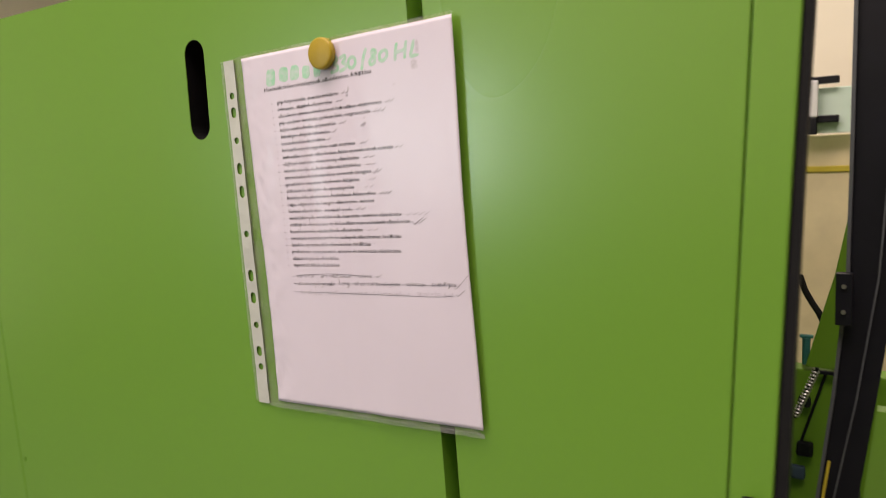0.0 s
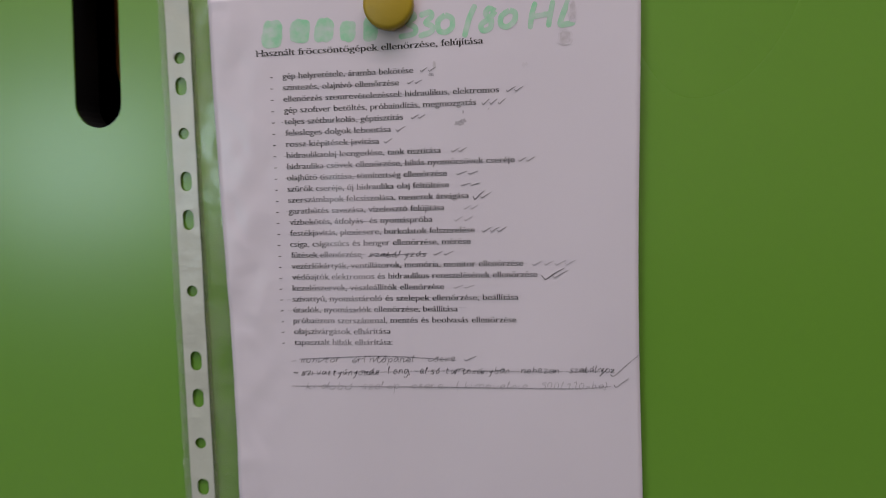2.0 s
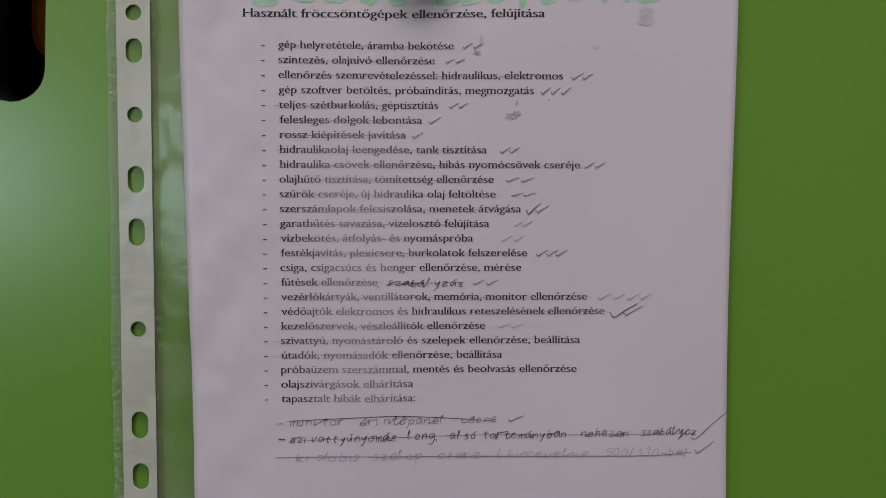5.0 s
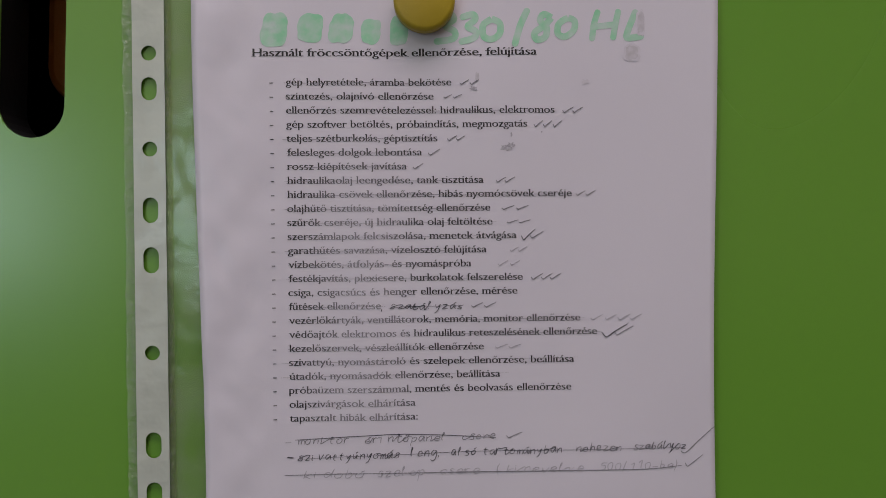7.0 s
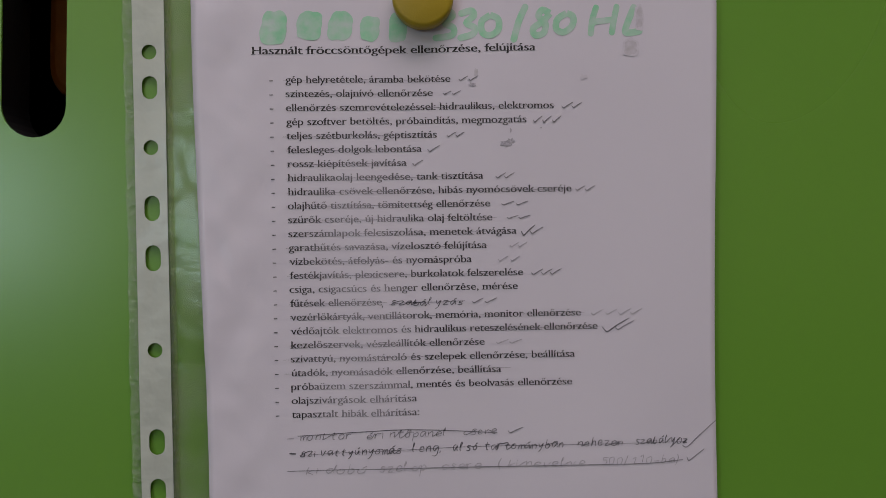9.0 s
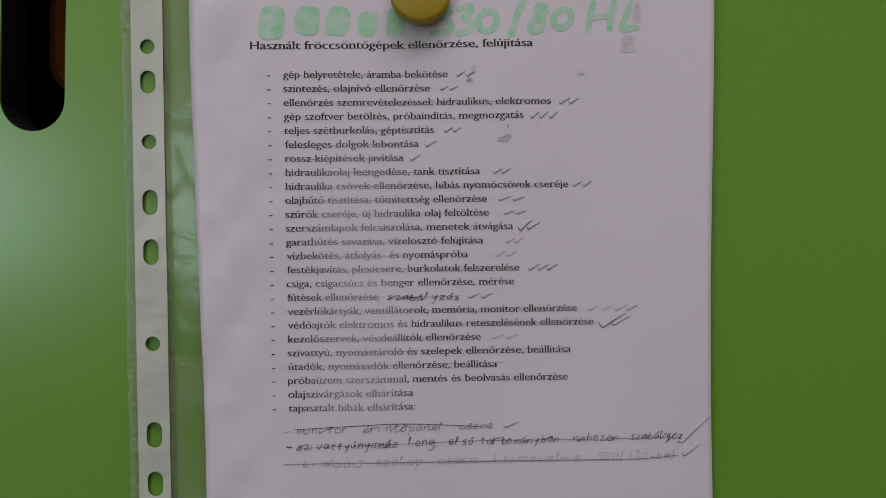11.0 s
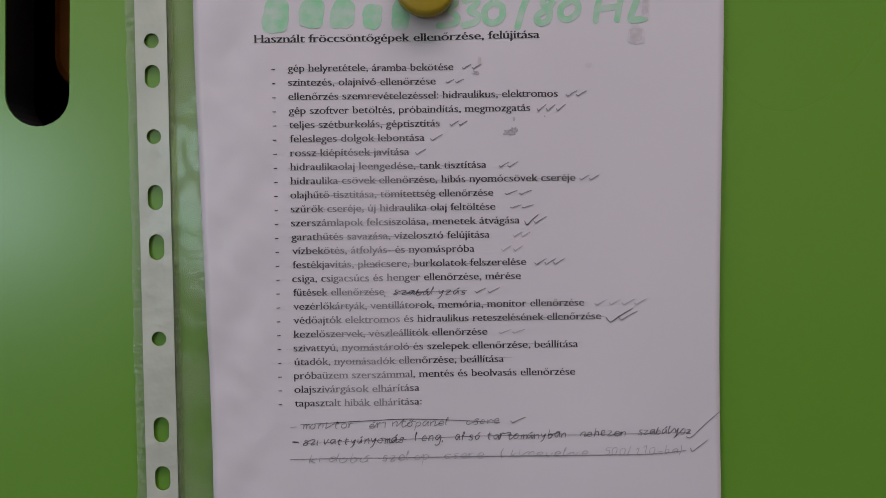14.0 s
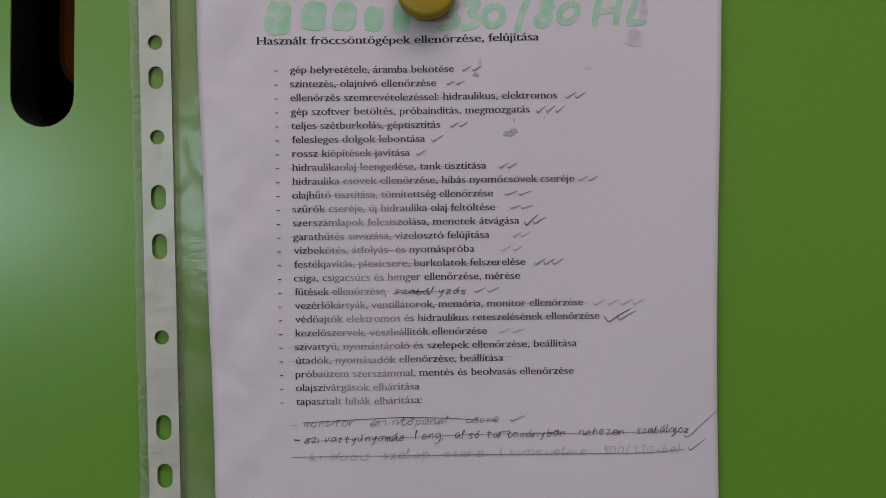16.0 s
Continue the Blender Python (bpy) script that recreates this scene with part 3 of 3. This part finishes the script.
def glyphs(text, thin=0.0, thick=0.0, shear=0.0, serif=True):
    """Outline mesh of a line of writing in the built-in font: points, faces. thin draws in the level strokes, thick widens the
    upright ones, and serif sets small feet on the stems."""
    bm = outline(text.replace("ő", "o").replace("ű", "u"), shear)
    bmesh.ops.remove_doubles(bm, verts=bm.verts[:], dist=1e-5)
    bm.normal_update()
    bm.verts.index_update()
    rim, feet = {}, []
    for e in bm.edges:
        if not e.is_boundary:
            continue
        a, b_ = e.verts
        mid = e.link_faces[0].calc_center_median()
        d = (b_.co - a.co)
        n = Vector((d.y, -d.x, 0))
        if n.length < 1e-9:
            continue
        n.normalize()
        if n.dot(mid - a.co) > 0:
            n = -n
        for v in (a, b_):
            rim.setdefault(v, []).append(n)
        y, w = (a.co.y + b_.co.y) / 2, abs(d.x)
        if abs(d.y) < 0.12 * w and 0.04 < w < 0.14:
            feet.append((a, b_, n.y < 0, y))
    for v, ns in rim.items():
        m = sum(ns, Vector((0, 0, 0)))
        if m.length > 1e-6:
            m.normalize()
            v.co.x += thick * m.x
            v.co.y -= thin * m.y
    vs = [(v.co.x, v.co.y) for v in bm.verts]
    fs = [tuple(v.index for v in q.verts) for q in bm.faces]
    if serif:
        for a, b_, down, y in feet:
            foot, head = down and abs(y) < 0.06, (not down) and y > 0.35
            if not (foot or head):
                continue
            x0, x1 = sorted((a.co.x, b_.co.x))
            yy = (a.co.y + b_.co.y) / 2
            e, h, k = 0.075, 0.032, len(vs)
            if foot:
                vs += [(x0 - e, yy), (x1 + e, yy), (x1 + e, yy + h), (x0 - e, yy + h)]
            else:
                vs += [(x0 - e, yy - h * 1.6), (x0, yy - h * 1.6), (x1, yy), (x0, yy)]
            fs.append((k, k + 1, k + 2, k + 3))
    # the double acute of the long vowels
    flat = text.replace("ő", "o").replace("ű", "u")
    for i, ch in enumerate(text):
        if ch in "őű":
            lo, hi = reach(flat[i])
            c = reach(flat[:i + 1])[1] - (hi - lo) / 2
            for dx in (-0.13, 0.02):
                k = len(vs)
                b0, b1 = XH + 0.07, XH + 0.22
                tilt = shear * b0
                vs += [(c + dx + tilt, b0), (c + dx + 0.045 + tilt, b0), (c + dx + 0.16 + tilt, b1), (c + dx + 0.075 + tilt, b1)]
                fs.append((k, k + 1, k + 2, k + 3))
    bm.free()
    return vs, fs


XH = max(y for x, y in glyphs("x", 0, 0, 0, False)[0])


def line(name, text, u0, u1, v, mat, x_height=1.95, thin=0.012, thick=0.016, shear=0.0, rise=0.0, wobble=0.0, lift=0.00010, label="", serif=True):
    """A line of writing on the sheet; its baseline starts at (u0, v), millimetres, and it ends at u1."""
    vs, fs = glyphs(text, thin, thick, shear, serif)
    lo, hi = min(x for x, y in vs), max(x for x, y in vs)
    bm, made = bmesh.new(), []
    for x, y in vs:
        t = (x - lo) / (hi - lo)
        u = u0 + (u1 - u0) * t
        w = v - rise * t - y * x_height / XH
        if wobble:
            w += wobble * noise.noise((u * 0.11, v, 0.3))
            u += wobble * noise.noise((u * 0.23, v, 5.3))
            w += 0.45 * wobble * noise.noise((u * 0.55, v, 9.1))
        made.append(bm.verts.new(on_sheet(u / 1000, w / 1000, lift)))
    for q in fs:
        try:
            bm.faces.new([made[i] for i in q])
        except ValueError:
            pass
    me = bpy.data.meshes.new(name)
    bm.to_mesh(me)
    bm.free()
    me.materials.append(mat)
    ob = new(name, me)
    ob.parent = sheet
    return tagged(ob, label)


line("heading", "Használt fröccsöntőgépek ellenőrzése, felújítása", 22.0, 136.2, 30.6, PRINT, 2.1, 0.012, 0.026, rise=0.7, label="bold printed heading")
TEXT = (("gép helyretétele, áramba bekötése", 101.6), ("szintezés, olajnívó ellenőrzése", 94.4),
        ("ellenőrzés szemrevételezéssel: hidraulikus, elektromos", 143.3), ("gép szoftver betöltés, próbaindítás, megmozgatás", 132.1),
        ("teljes szétburkolás, géptisztítás", 95.8), ("felesleges dolgok lebontása", 89.6), ("rossz kiépítések javítása", 83.4),
        ("hidraulikaolaj leengedése, tank tisztítása", 114.3), ("hidraulika csövek ellenőrzése, hibás nyomócsövek cseréje", 150.1),
        ("olajhűtő tisztítása, tömítettség ellenőrzése", 116.9), ("szűrők cseréje, új hidraulika olaj feltöltése", 117.7),
        ("szerszámlapok felcsiszolása, menetek átvágása", 127.5), ("garathűtés savazása, vízelosztó felújítása", 115.3),
        ("vízbekötés, átfolyás- és nyomáspróba", 109.1), ("festékjavítás, plexicsere, burkolatok felszerelése", 129.9),
        ("csiga, csigacsúcs és henger ellenőrzése, mérése", 127.7), ("fűtések ellenőrzése", 72.5),
        ("vezérlőkártyák, ventillátorok, memória, monitor ellenőrzése", 153.3),
        ("védőajtók elektromos és hidraulikus reteszelésének ellenőrzése", 160.1), ("kezelőszervek, vészleállítók ellenőrzése", 113.9),
        ("szivattyú, nyomástároló és szelepek ellenőrzése, beállítása", 150.7), ("útadók, nyomásadók ellenőrzése, beállítása", 120.5),
        ("próbaüzem szerszámmal, mentés és beolvasás ellenőrzése", 149.4), ("olajszivárgások elhárítása", 86.1), ("tapasztalt hibák elhárítása:", 86.9))
START, FIRST, STEP = 35.4, 40.9, 5.615


def row_v(i):
    return FIRST + STEP * i


for i, (words, end) in enumerate(TEXT):
    line("text_line", words, START, end, row_v(i) + 1.15, PRINT, 1.95)
    bm = bmesh.new()
    ribbon(bm, [(29.0, row_v(i) + 0.25), (30.4, row_v(i) + 0.22)], 0.33, taper=False)
    part("list_dash", bm, PRINT, sheet)

# pencil strokes through the finished lines: row, start and end from the line's own ends, weight
for i, a, b_, w in ((0, -0.8, 0.3, 0.34), (1, -0.3, 0, 0.34), (2, -0.3, 0.4, 0.34), (4, -1.6, 0.2, 0.36), (5, -0.2, 0, 0.34), (6, 0, 0.3, 0.42), (7, -1.0, 0, 0.34),
                    (8, -0.3, 0.6, 0.40), (9, -0.9, 0, 0.34), (10, 0, 1.8, 0.26), (11, 0, 0, 0.24), (12, -1.2, 0.2, 0.34), (13, 0, -8, 0.30), (14, -0.8, 0.2, 0.36), (16, 0, 2, 0.32),
                    (17, 0, 1.6, 0.34), (18, 60, 1.4, 0.32), (19, -0.3, 0.3, 0.34), (20, -3.0, 1.4, 0.26), (21, -3.0, 4.0, 0.26)):
    bm = bmesh.new()
    x0, x1 = START + a, TEXT[i][1] + b_
    k = max(3, int((x1 - x0) / 14))
    pts = [(x0 + (x1 - x0) * j / k, row_v(i) + 0.15 + 0.3 * noise.noise((j * 0.7, i * 3.1, 0)) - (0.9 * j / k if i in (20, 21) else 0)) for j in range(k + 1)]
    ribbon(bm, pts, w * 0.5)
    part("strike_line", bm, PENCIL, sheet)


def tick(row, u, size=1.0, mat=None, steep=1.0, dv=0.0, name="tick"):
    """A check mark: a short stroke down and a longer one up."""
    bm = bmesh.new()
    v = row_v(row) + dv
    r = random.Random(int(u * 10) + row)
    s = size * r.uniform(0.9, 1.1)
    ribbon(bm, [(u, v + 0.1 * s), (u + 0.5 * s, v + 0.75 * s * steep), (u + 0.9 * s, v + 0.8 * s * steep), (u + 2.2 * s, v - 0.1 * steep * s), (u + 4.0 * s, v - 1.1 * s * steep)], 0.47)
    part(name, bm, mat or PENCIL, sheet)


for row, us, size, mat, steep in ((0, (105.0, 109.0), 0.95, PENCIL, 1), (1, (98.5, 102.2), 0.9, PENCIL, 0.8), (2, (146.5, 150.6), 1.1, PENCIL, 1), (3, (134.8, 138.6, 142.6), 1.0, PENCIL, 1.4),
                                  (4, (99.8, 103.4), 0.95, PENCIL, 1), (5, (92.0,), 1.1, PENCIL, 1), (6, (85.8,), 1.1, PENCIL, 1), (7, (119.3, 122.8), 0.95, PENCIL, 1),
                                  (8, (151.8, 155.7), 0.95, PENCIL, 1), (9, (121.5, 127.3), 1.4, PENCIL, 0.6), (10, (123.6, 128.3), 1.25, PENCIL, 0.5), (11, (129.4,), 1.5, PEN, 1.5),
                                  (11, (133.0,), 1.35, PENCIL, 1.0), (12, (124.7, 128.0), 0.95, FAINT, 1), (13, (119.8, 124.8), 1.1, FAINT, 1), (14, (133.3, 137.4, 140.9), 1.1, PENCIL, 1),
                                  (16, (109.0, 114.2), 1.15, PENCIL, 0.8), (17, (157.5, 163.4, 168.6, 173.5), 1.3, FAINT, 0.9), (18, (162.0,), 2.6, PEN, 1.0), (18, (167.0,), 1.9, PENCIL, 0.9),
                                  (19, (118.5, 124.0), 1.3, FAINT, 0.6)):
    for u in us:
        tick(row, u, size, mat, steep)
tick(25, 122.8, 1.5, PENCIL, 0.7, 2.6)
bm = bmesh.new()
ribbon(bm, [(194.4, 191.4), (195.6, 192.3), (197.4, 191.4), (201.6, 187.4), (208.2, 181.6)], 0.42)
part("tick", bm, PENCIL, sheet)
bm = bmesh.new()
ribbon(bm, [(196.2, 196.4), (197.0, 197.8), (198.4, 197.0), (203.4, 193.2)], 0.45)
part("tick", bm, PENCIL, sheet)

# handwriting below the list: single strokes on a grid, the small letters one unit high
PENSTROKES = {
    "a": "8,9 3,10 0,5 3,0 8,8 8,2 10,0", "b": "1,20 1,8 1,1 5,0 8,5 5,9 1,6", "c": "8,8 4,10 0,5 3,0 8,2", "d": "8,8 3,10 0,5 3,0 8,7 9,20 8,8 9,0",
    "e": "1,4 8,6 5,10 1,7 1,2 5,0 9,2", "g": "8,9 3,10 0,5 3,1 8,8 8,-5 4,-9 0,-6", "h": "1,20 1,10 1,0 2,7 6,10 8,6 8,0", "i": "1,10 1,4 2,0|1,15 1,14",
    "k": "1,20 1,10 1,0|8,10 2,5 5,3 9,0", "l": "1,8 5,18 3,21 1,14 1,3 4,0", "m": "0,10 1,0 1,6 4,10 5,0 5,6 9,10 10,0", "n": "0,10 1,0 1,6 6,10 8,6 8,0",
    "o": "5,10 0,6 2,0 7,1 8,7 5,10", "p": "0,10 1,0 1,-9|1,6 5,10 8,6 5,1 1,2", "r": "0,10 1,0 1,6 4,10 7,9", "s": "8,9 4,10 2,7 7,4 6,0 0,1",
    "t": "4,17 3,8 4,1 7,0|0,11 8,12", "u": "0,10 1,2 4,0 8,9 8,2 10,0", "v": "0,10 3,0 8,10", "w": "0,10 3,0 5,7 8,0 10,10", "y": "0,10 3,2 8,10 5,-4 1,-9", "z": "0,9 8,9 1,0 9,1",
    "1": "1,10 5,16 5,0", "0": "5,16 0,10 2,0 7,1 8,10 5,16", "5": "9,16 2,16 2,9 7,9 7,2 0,0", "/": "0,-3 8,18", "-": "1,5 8,5", ",": "2,1 1,-4",
    "(": "5,22 1,12 2,2 5,-6", ")": "1,20 5,12 4,2 0,-6"}
ACCENTS = {"á": "a", "é": "e", "ó": "o", "ő": "o", "ú": "u", "í": "i"}


def scrawl(words, v, rise, mat, width=0.33, height=1.9):
    """Hand-drawn words on the sheet, each with where it starts and ends, millimetres; some letters run on into the next."""
    first, last = words[0][1], words[-1][2]
    rng = random.Random(int(v * 10))
    for word, u0, u1 in words:
        bm, run = bmesh.new(), []
        pitch = (u1 - u0) / len(word)
        for i, ch in enumerate(word):
            base = ACCENTS.get(ch, ch)
            w = pitch * rng.uniform(0.72, 0.90) * (0.6 if base in "il,/()" else 1)
            x = u0 + pitch * i + rng.uniform(-0.1, 0.15)
            y = v - rise * (x - first) / (last - first) + rng.uniform(-0.25, 0.25)
            tall = height * rng.uniform(0.82, 1.15)
            lines = PENSTROKES[base].split("|")
            if ch != base:
                lines = lines + (["4,14 8,18"] if ch != "ő" else ["2,14 5,18", "6,14 9,18"])
            for k, one in enumerate(lines):
                pts = [tuple(float(c) / 10 for c in p.split(",")) for p in one.split()]
                pts = [(x + w * (a + 0.18 * b) + rng.uniform(-0.07, 0.07), y - tall * b * (0.86 if b > 1 else 1) + rng.uniform(-0.07, 0.07)) for a, b in pts]
                if k:
                    ribbon(bm, pts, width, 0.00014)
                else:
                    run += pts
            if i == len(word) - 1 or rng.random() > 0.3 or base in "/-,()0123456789":
                ribbon(bm, run, width, 0.00014)
                run = []
        part("handwritten_word", bm, mat, sheet)


scrawl([(",", 72.6, 74.2), ("szabályzás", 76.0, 106.0)], row_v(16) + 1.3, 0.0, PEN, 0.36, 1.7)
scrawl([("monitor", 38.4, 60.0), ("érintőpanel", 65.4, 99.4), ("csere", 104.6, 119.0)], 186.0, 0.9, PENCIL, 0.34, 2.0)
scrawl([("szivattyúnyomás", 38.4, 79.7), ("leng,", 83.7, 97.6), ("alsó", 100.4, 110.9), ("tartományban", 113.0, 146.2), ("nehezen", 151.0, 170.4), ("szabályoz", 174.6, 197.0)],
       192.6, 2.2, PEN, 0.36, 2.05)
scrawl([("kidobó", 40.5, 65.4), ("szelep", 70.3, 90.0), ("csere", 95.7, 112.3), ("(kinevelve", 118.7, 155.0), ("500/110-be)", 160.7, 194.8)], 199.8, 1.4, FAINT, 0.38, 2.15)
for pts, w, mat in (([(33.4, 185.3), (36.0, 185.0)], 0.35, FAINT), ([(37.6, 184.2), (52, 183.6), (75, 182.6), (95, 183.2), (118.6, 184.8)], 0.34, PEN),
                    ([(34.2, 191.2), (36.8, 191.4)], 0.6, PEN), ([(39.5, 192.0), (60, 191.2), (85, 190.8), (110, 190.2), (150, 190.2), (196, 190.0)], 0.20, PEN),
                    ([(33.2, 198.4), (60, 198.2), (100, 198.6), (150, 198.6), (180, 198.6), (194.6, 197.4)], 0.42, PENCIL),
                    ([(75.5, 131.6), (85, 130.9), (95, 131.0), (106, 130.6)], 0.20, PEN)):
    bm = bmesh.new()
    ribbon(bm, pts, w)
    part("strike_line", bm, mat, sheet)

# broad green marker along the top: plain hatched patches, then figures
def felt(bm, pts, width, lift):
    """A broad felt-pen stroke with round ends."""
    ribbon(bm, pts, width, lift, False, 5)
    for q in (pts[0], pts[-1]) if pts[0] != pts[-1] else ():
        rim = [bm.verts.new(on_sheet((q[0] + width / 2 * math.cos(k * math.pi / 6)) / 1000, (q[1] + width / 2 * math.sin(k * math.pi / 6)) / 1000, lift - 0.00002)) for k in range(12)]
        bm.faces.new(rim)


for u0, u1, v0, v1 in ((26.0, 36.4, 13.2, 26.6), (40.2, 50.4, 13.4, 24.6), (53.0, 62.6, 13.6, 25.0), (65.4, 73.4, 15.4, 25.4), (77.0, 84.6, 14.0, 25.6)):
    bm, rim = bmesh.new(), []
    cu, cv, hu, hv = (u0 + u1) / 2, (v0 + v1) / 2, (u1 - u0) / 2, (v1 - v0) / 2
    for k in range(48):   # a rounded patch with an uneven rim
        c, q = math.cos(k * math.pi / 24), math.sin(k * math.pi / 24)
        grow = (abs(c) ** 4 + abs(q) ** 4) ** -0.25 * (1 + 0.16 * noise.noise((c * 1.8, q * 1.8, u0)))
        rim.append(bm.verts.new(on_sheet((cu + hu * c * grow - 0.10 * hv * q) / 1000, (cv + hv * q * grow) / 1000, 0.00008)))
    mid = bm.verts.new(on_sheet(cu / 1000, cv / 1000, 0.00008))
    for k in range(48):
        bm.faces.new((mid, rim[k], rim[(k + 1) % 48]))
    part("marker_block", bm, MARKER, sheet)
for strokes in ([[(96, 14), (101.5, 13.5), (102.8, 15.5), (99.5, 18.2), (103.0, 20.2), (102.6, 23.2), (96.0, 24.2)]],
                [[(106.5, 14.5), (110.5, 13.5), (111.4, 15.6), (108.4, 18.4), (111.6, 20.4), (110.8, 23.0), (106.0, 24.4)]],
                [[(118, 15.5), (114.6, 18), (114.8, 22.4), (118, 23.6), (121.2, 21.4), (121.2, 17.2), (118, 15.5)]],
                [[(132.2, 12.4), (129.6, 18.0), (127.4, 25.4)]],
                [[(142.2, 15.0), (139.2, 13.6), (137.6, 16.2), (140.2, 18.8), (139.6, 22.8), (136.2, 23.8), (135.4, 21.0), (139.4, 18.2), (142.2, 15.0)]],
                [[(149, 15.0), (145.2, 17.5), (144.8, 21.4), (147.8, 22.6), (151.2, 20), (151.6, 16.4), (149, 15.0)]],
                [[(161.0, 12.8), (159.4, 18), (158.8, 23.2)], [(169.4, 12.6), (168.2, 18), (167.4, 22.8)], [(159.6, 18.6), (163, 18.2), (168, 17.6)]],
                [[(176.4, 12.8), (174.2, 18), (172.8, 22.6), (175, 23.0), (178.6, 22.4)]]):
    bm = bmesh.new()
    for pts in strokes:
        felt(bm, pts, 2.7 if len(strokes) == 1 else 2.5, 0.00008)
    part("marker_figure", bm, MARKER, sheet)


def blot(u, v, ru, rv, mat, name, seed, lift=0.00013, ragged=0.5):
    bm = bmesh.new()
    mid = bm.verts.new(on_sheet(u / 1000, v / 1000, lift))
    rim = []
    for k in range(36):
        a = 2 * math.pi * k / 36
        s = 1 + ragged * noise.noise((math.cos(a) * 1.6, math.sin(a) * 1.6, seed)) + 0.4 * ragged * noise.noise((math.cos(a) * 5, math.sin(a) * 5, seed))
        rim.append(bm.verts.new(on_sheet((u + ru * s * math.cos(a)) / 1000, (v + rv * s * math.sin(a)) / 1000, lift)))
    for k in range(36):
        bm.faces.new((mid, rim[k], rim[(k + 1) % 36]))
    part(name, bm, mat, sheet)


for u, v, ru, rv, seed in ((178.6, 16.8, 1.5, 4.4, 1.0), (175.0, 29.2, 2.6, 3.3, 7.0)):
    blot(u, v, ru * 1.35, rv * 1.25, STAIN_RIM, "water_stain", seed, 0.00011, 0.3)
    blot(u, v, ru, rv, STAIN, "water_stain", seed + 0.4, 0.00013, 0.3)
blot(123.6, 67.4, 2.4, 0.9, FAINT, "smudge", 3.0, 0.00013, 0.9)
blot(125.2, 66.4, 1.3, 1.4, FAINT, "smudge", 4.0, 0.00012, 0.9)
blot(125.6, 62.0, 0.4, 0.8, FAINT, "smudge", 5.0)
blot(110.6, 43.4, 1.7, 0.6, FAINT, "smudge", 6.0, 0.00013, 0.9)
blot(112.0, 38.6, 0.9, 1.6, STAIN, "smudge", 8.0)
blot(155.5, 40.5, 1.2, 1.0, STAIN_RIM, "smudge", 9.0, 0.00013, 0.9)
blot(138.0, 61.0, 0.25, 0.25, PENCIL, "smudge", 10.0)

# the plastic sleeve
sleeve = thing("punched_sleeve", "clear plastic punched pocket with a white hole strip", "sleeve")
curved(-0.0012, 0.2106, -0.0026, -0.0003, 84, 2, 0.0002, FILM_EDGE, "pocket_lip", sleeve, "clear film lip at the open top")
curved(0.0042, 0.2070, -0.002, 0.3005, 42, 50, -0.0006, FILM_EDGE, "back_film", sleeve)
curved(-0.0126, 0.0040, -0.002, 0.3005, 8, 120, -0.0003, FILM_EDGE, "margin_film", sleeve, "crinkled clear margin")
curved(-0.0292, -0.0254, -0.001, 0.300, 3, 240, 0.0002, WELD, "edge_weld", sleeve, "milky frayed weld", 0.0007)
curved(-0.0126, 0.2106, 0.2994, 0.3032, 120, 3, 0.0002, WELD, "bottom_weld", sleeve, "milky welded bottom edge")
curved(-0.0131, -0.0100, -0.001, 0.3015, 3, 200, 0.0002, OLIVE_WELD, "strip_weld", sleeve, "olive stitched weld line")


def strip():
    outline = [(-0.0255, -0.001)] + [(-0.0128, -0.001)] + [(-0.0128, v / 1000) for v in range(8, 300, 8)] + [(-0.0128, 0.3015), (-0.0255, 0.3015)] + [(-0.0255, v / 1000) for v in range(296, 0, -8)]
    holes = []
    for d, tall in ((0, 0.006), (0.0371, 0.0105), (0.0571, 0.0102), (0.0815, 0.006), (0.1055, 0.0092), (0.1197, 0.006)):
        for s in ((1, -1) if d else (1,)):
            v = 0.1485 + s * d
            c = -0.0190
            if tall > 0.0061:
                holes.append(stadium(c, v, 0.0062, tall, 8))
            else:
                holes.append([(c + 0.003 * math.cos(k * math.pi / 8), v + 0.003 * math.sin(k * math.pi / 8)) for k in range(16)])
    bm = plate(outline, holes, 0, 0.0003)
    for v in bm.verts:
        v.co = on_sheet(v.co.x, v.co.z, 0.0004 - v.co.y + 0.0003 * noise.noise((0, v.co.z * 40, 2)))
    return bm


part("hole_strip", strip(), STRIP, sleeve, "white translucent strip with eleven punched holes")

# ---- round magnet ----
mag = thing("round_magnet", "round yellow plastic magnet holding up the sleeve", "magnet")
prof = ((0.0112, 0.0), (0.0122, 0.0006), (0.0122, 0.0040), (0.0119, 0.0048), (0.0113, 0.0053), (0.0104, 0.0056), (0.0, 0.0058))
bm, rings = bmesh.new(), []
for r, d in prof[:-1]:
    rings.append([bm.verts.new((r * math.cos(2 * math.pi * k / 64), -d, r * math.sin(2 * math.pi * k / 64))) for k in range(64)])
for r0, r1 in zip(rings, rings[1:]):
    for k in range(64):
        bm.faces.new((r0[k], r0[(k + 1) % 64], r1[(k + 1) % 64], r1[k])).smooth = True
tip = bm.verts.new((0, -prof[-1][1], 0))
for k in range(64):
    bm.faces.new((rings[-1][k], rings[-1][(k + 1) % 64], tip)).smooth = True
bm.faces.new(rings[0])
cap = part("cap", bm, MAGNET, mag)
mag.location = (0.0912, -0.0041, 1.4938)
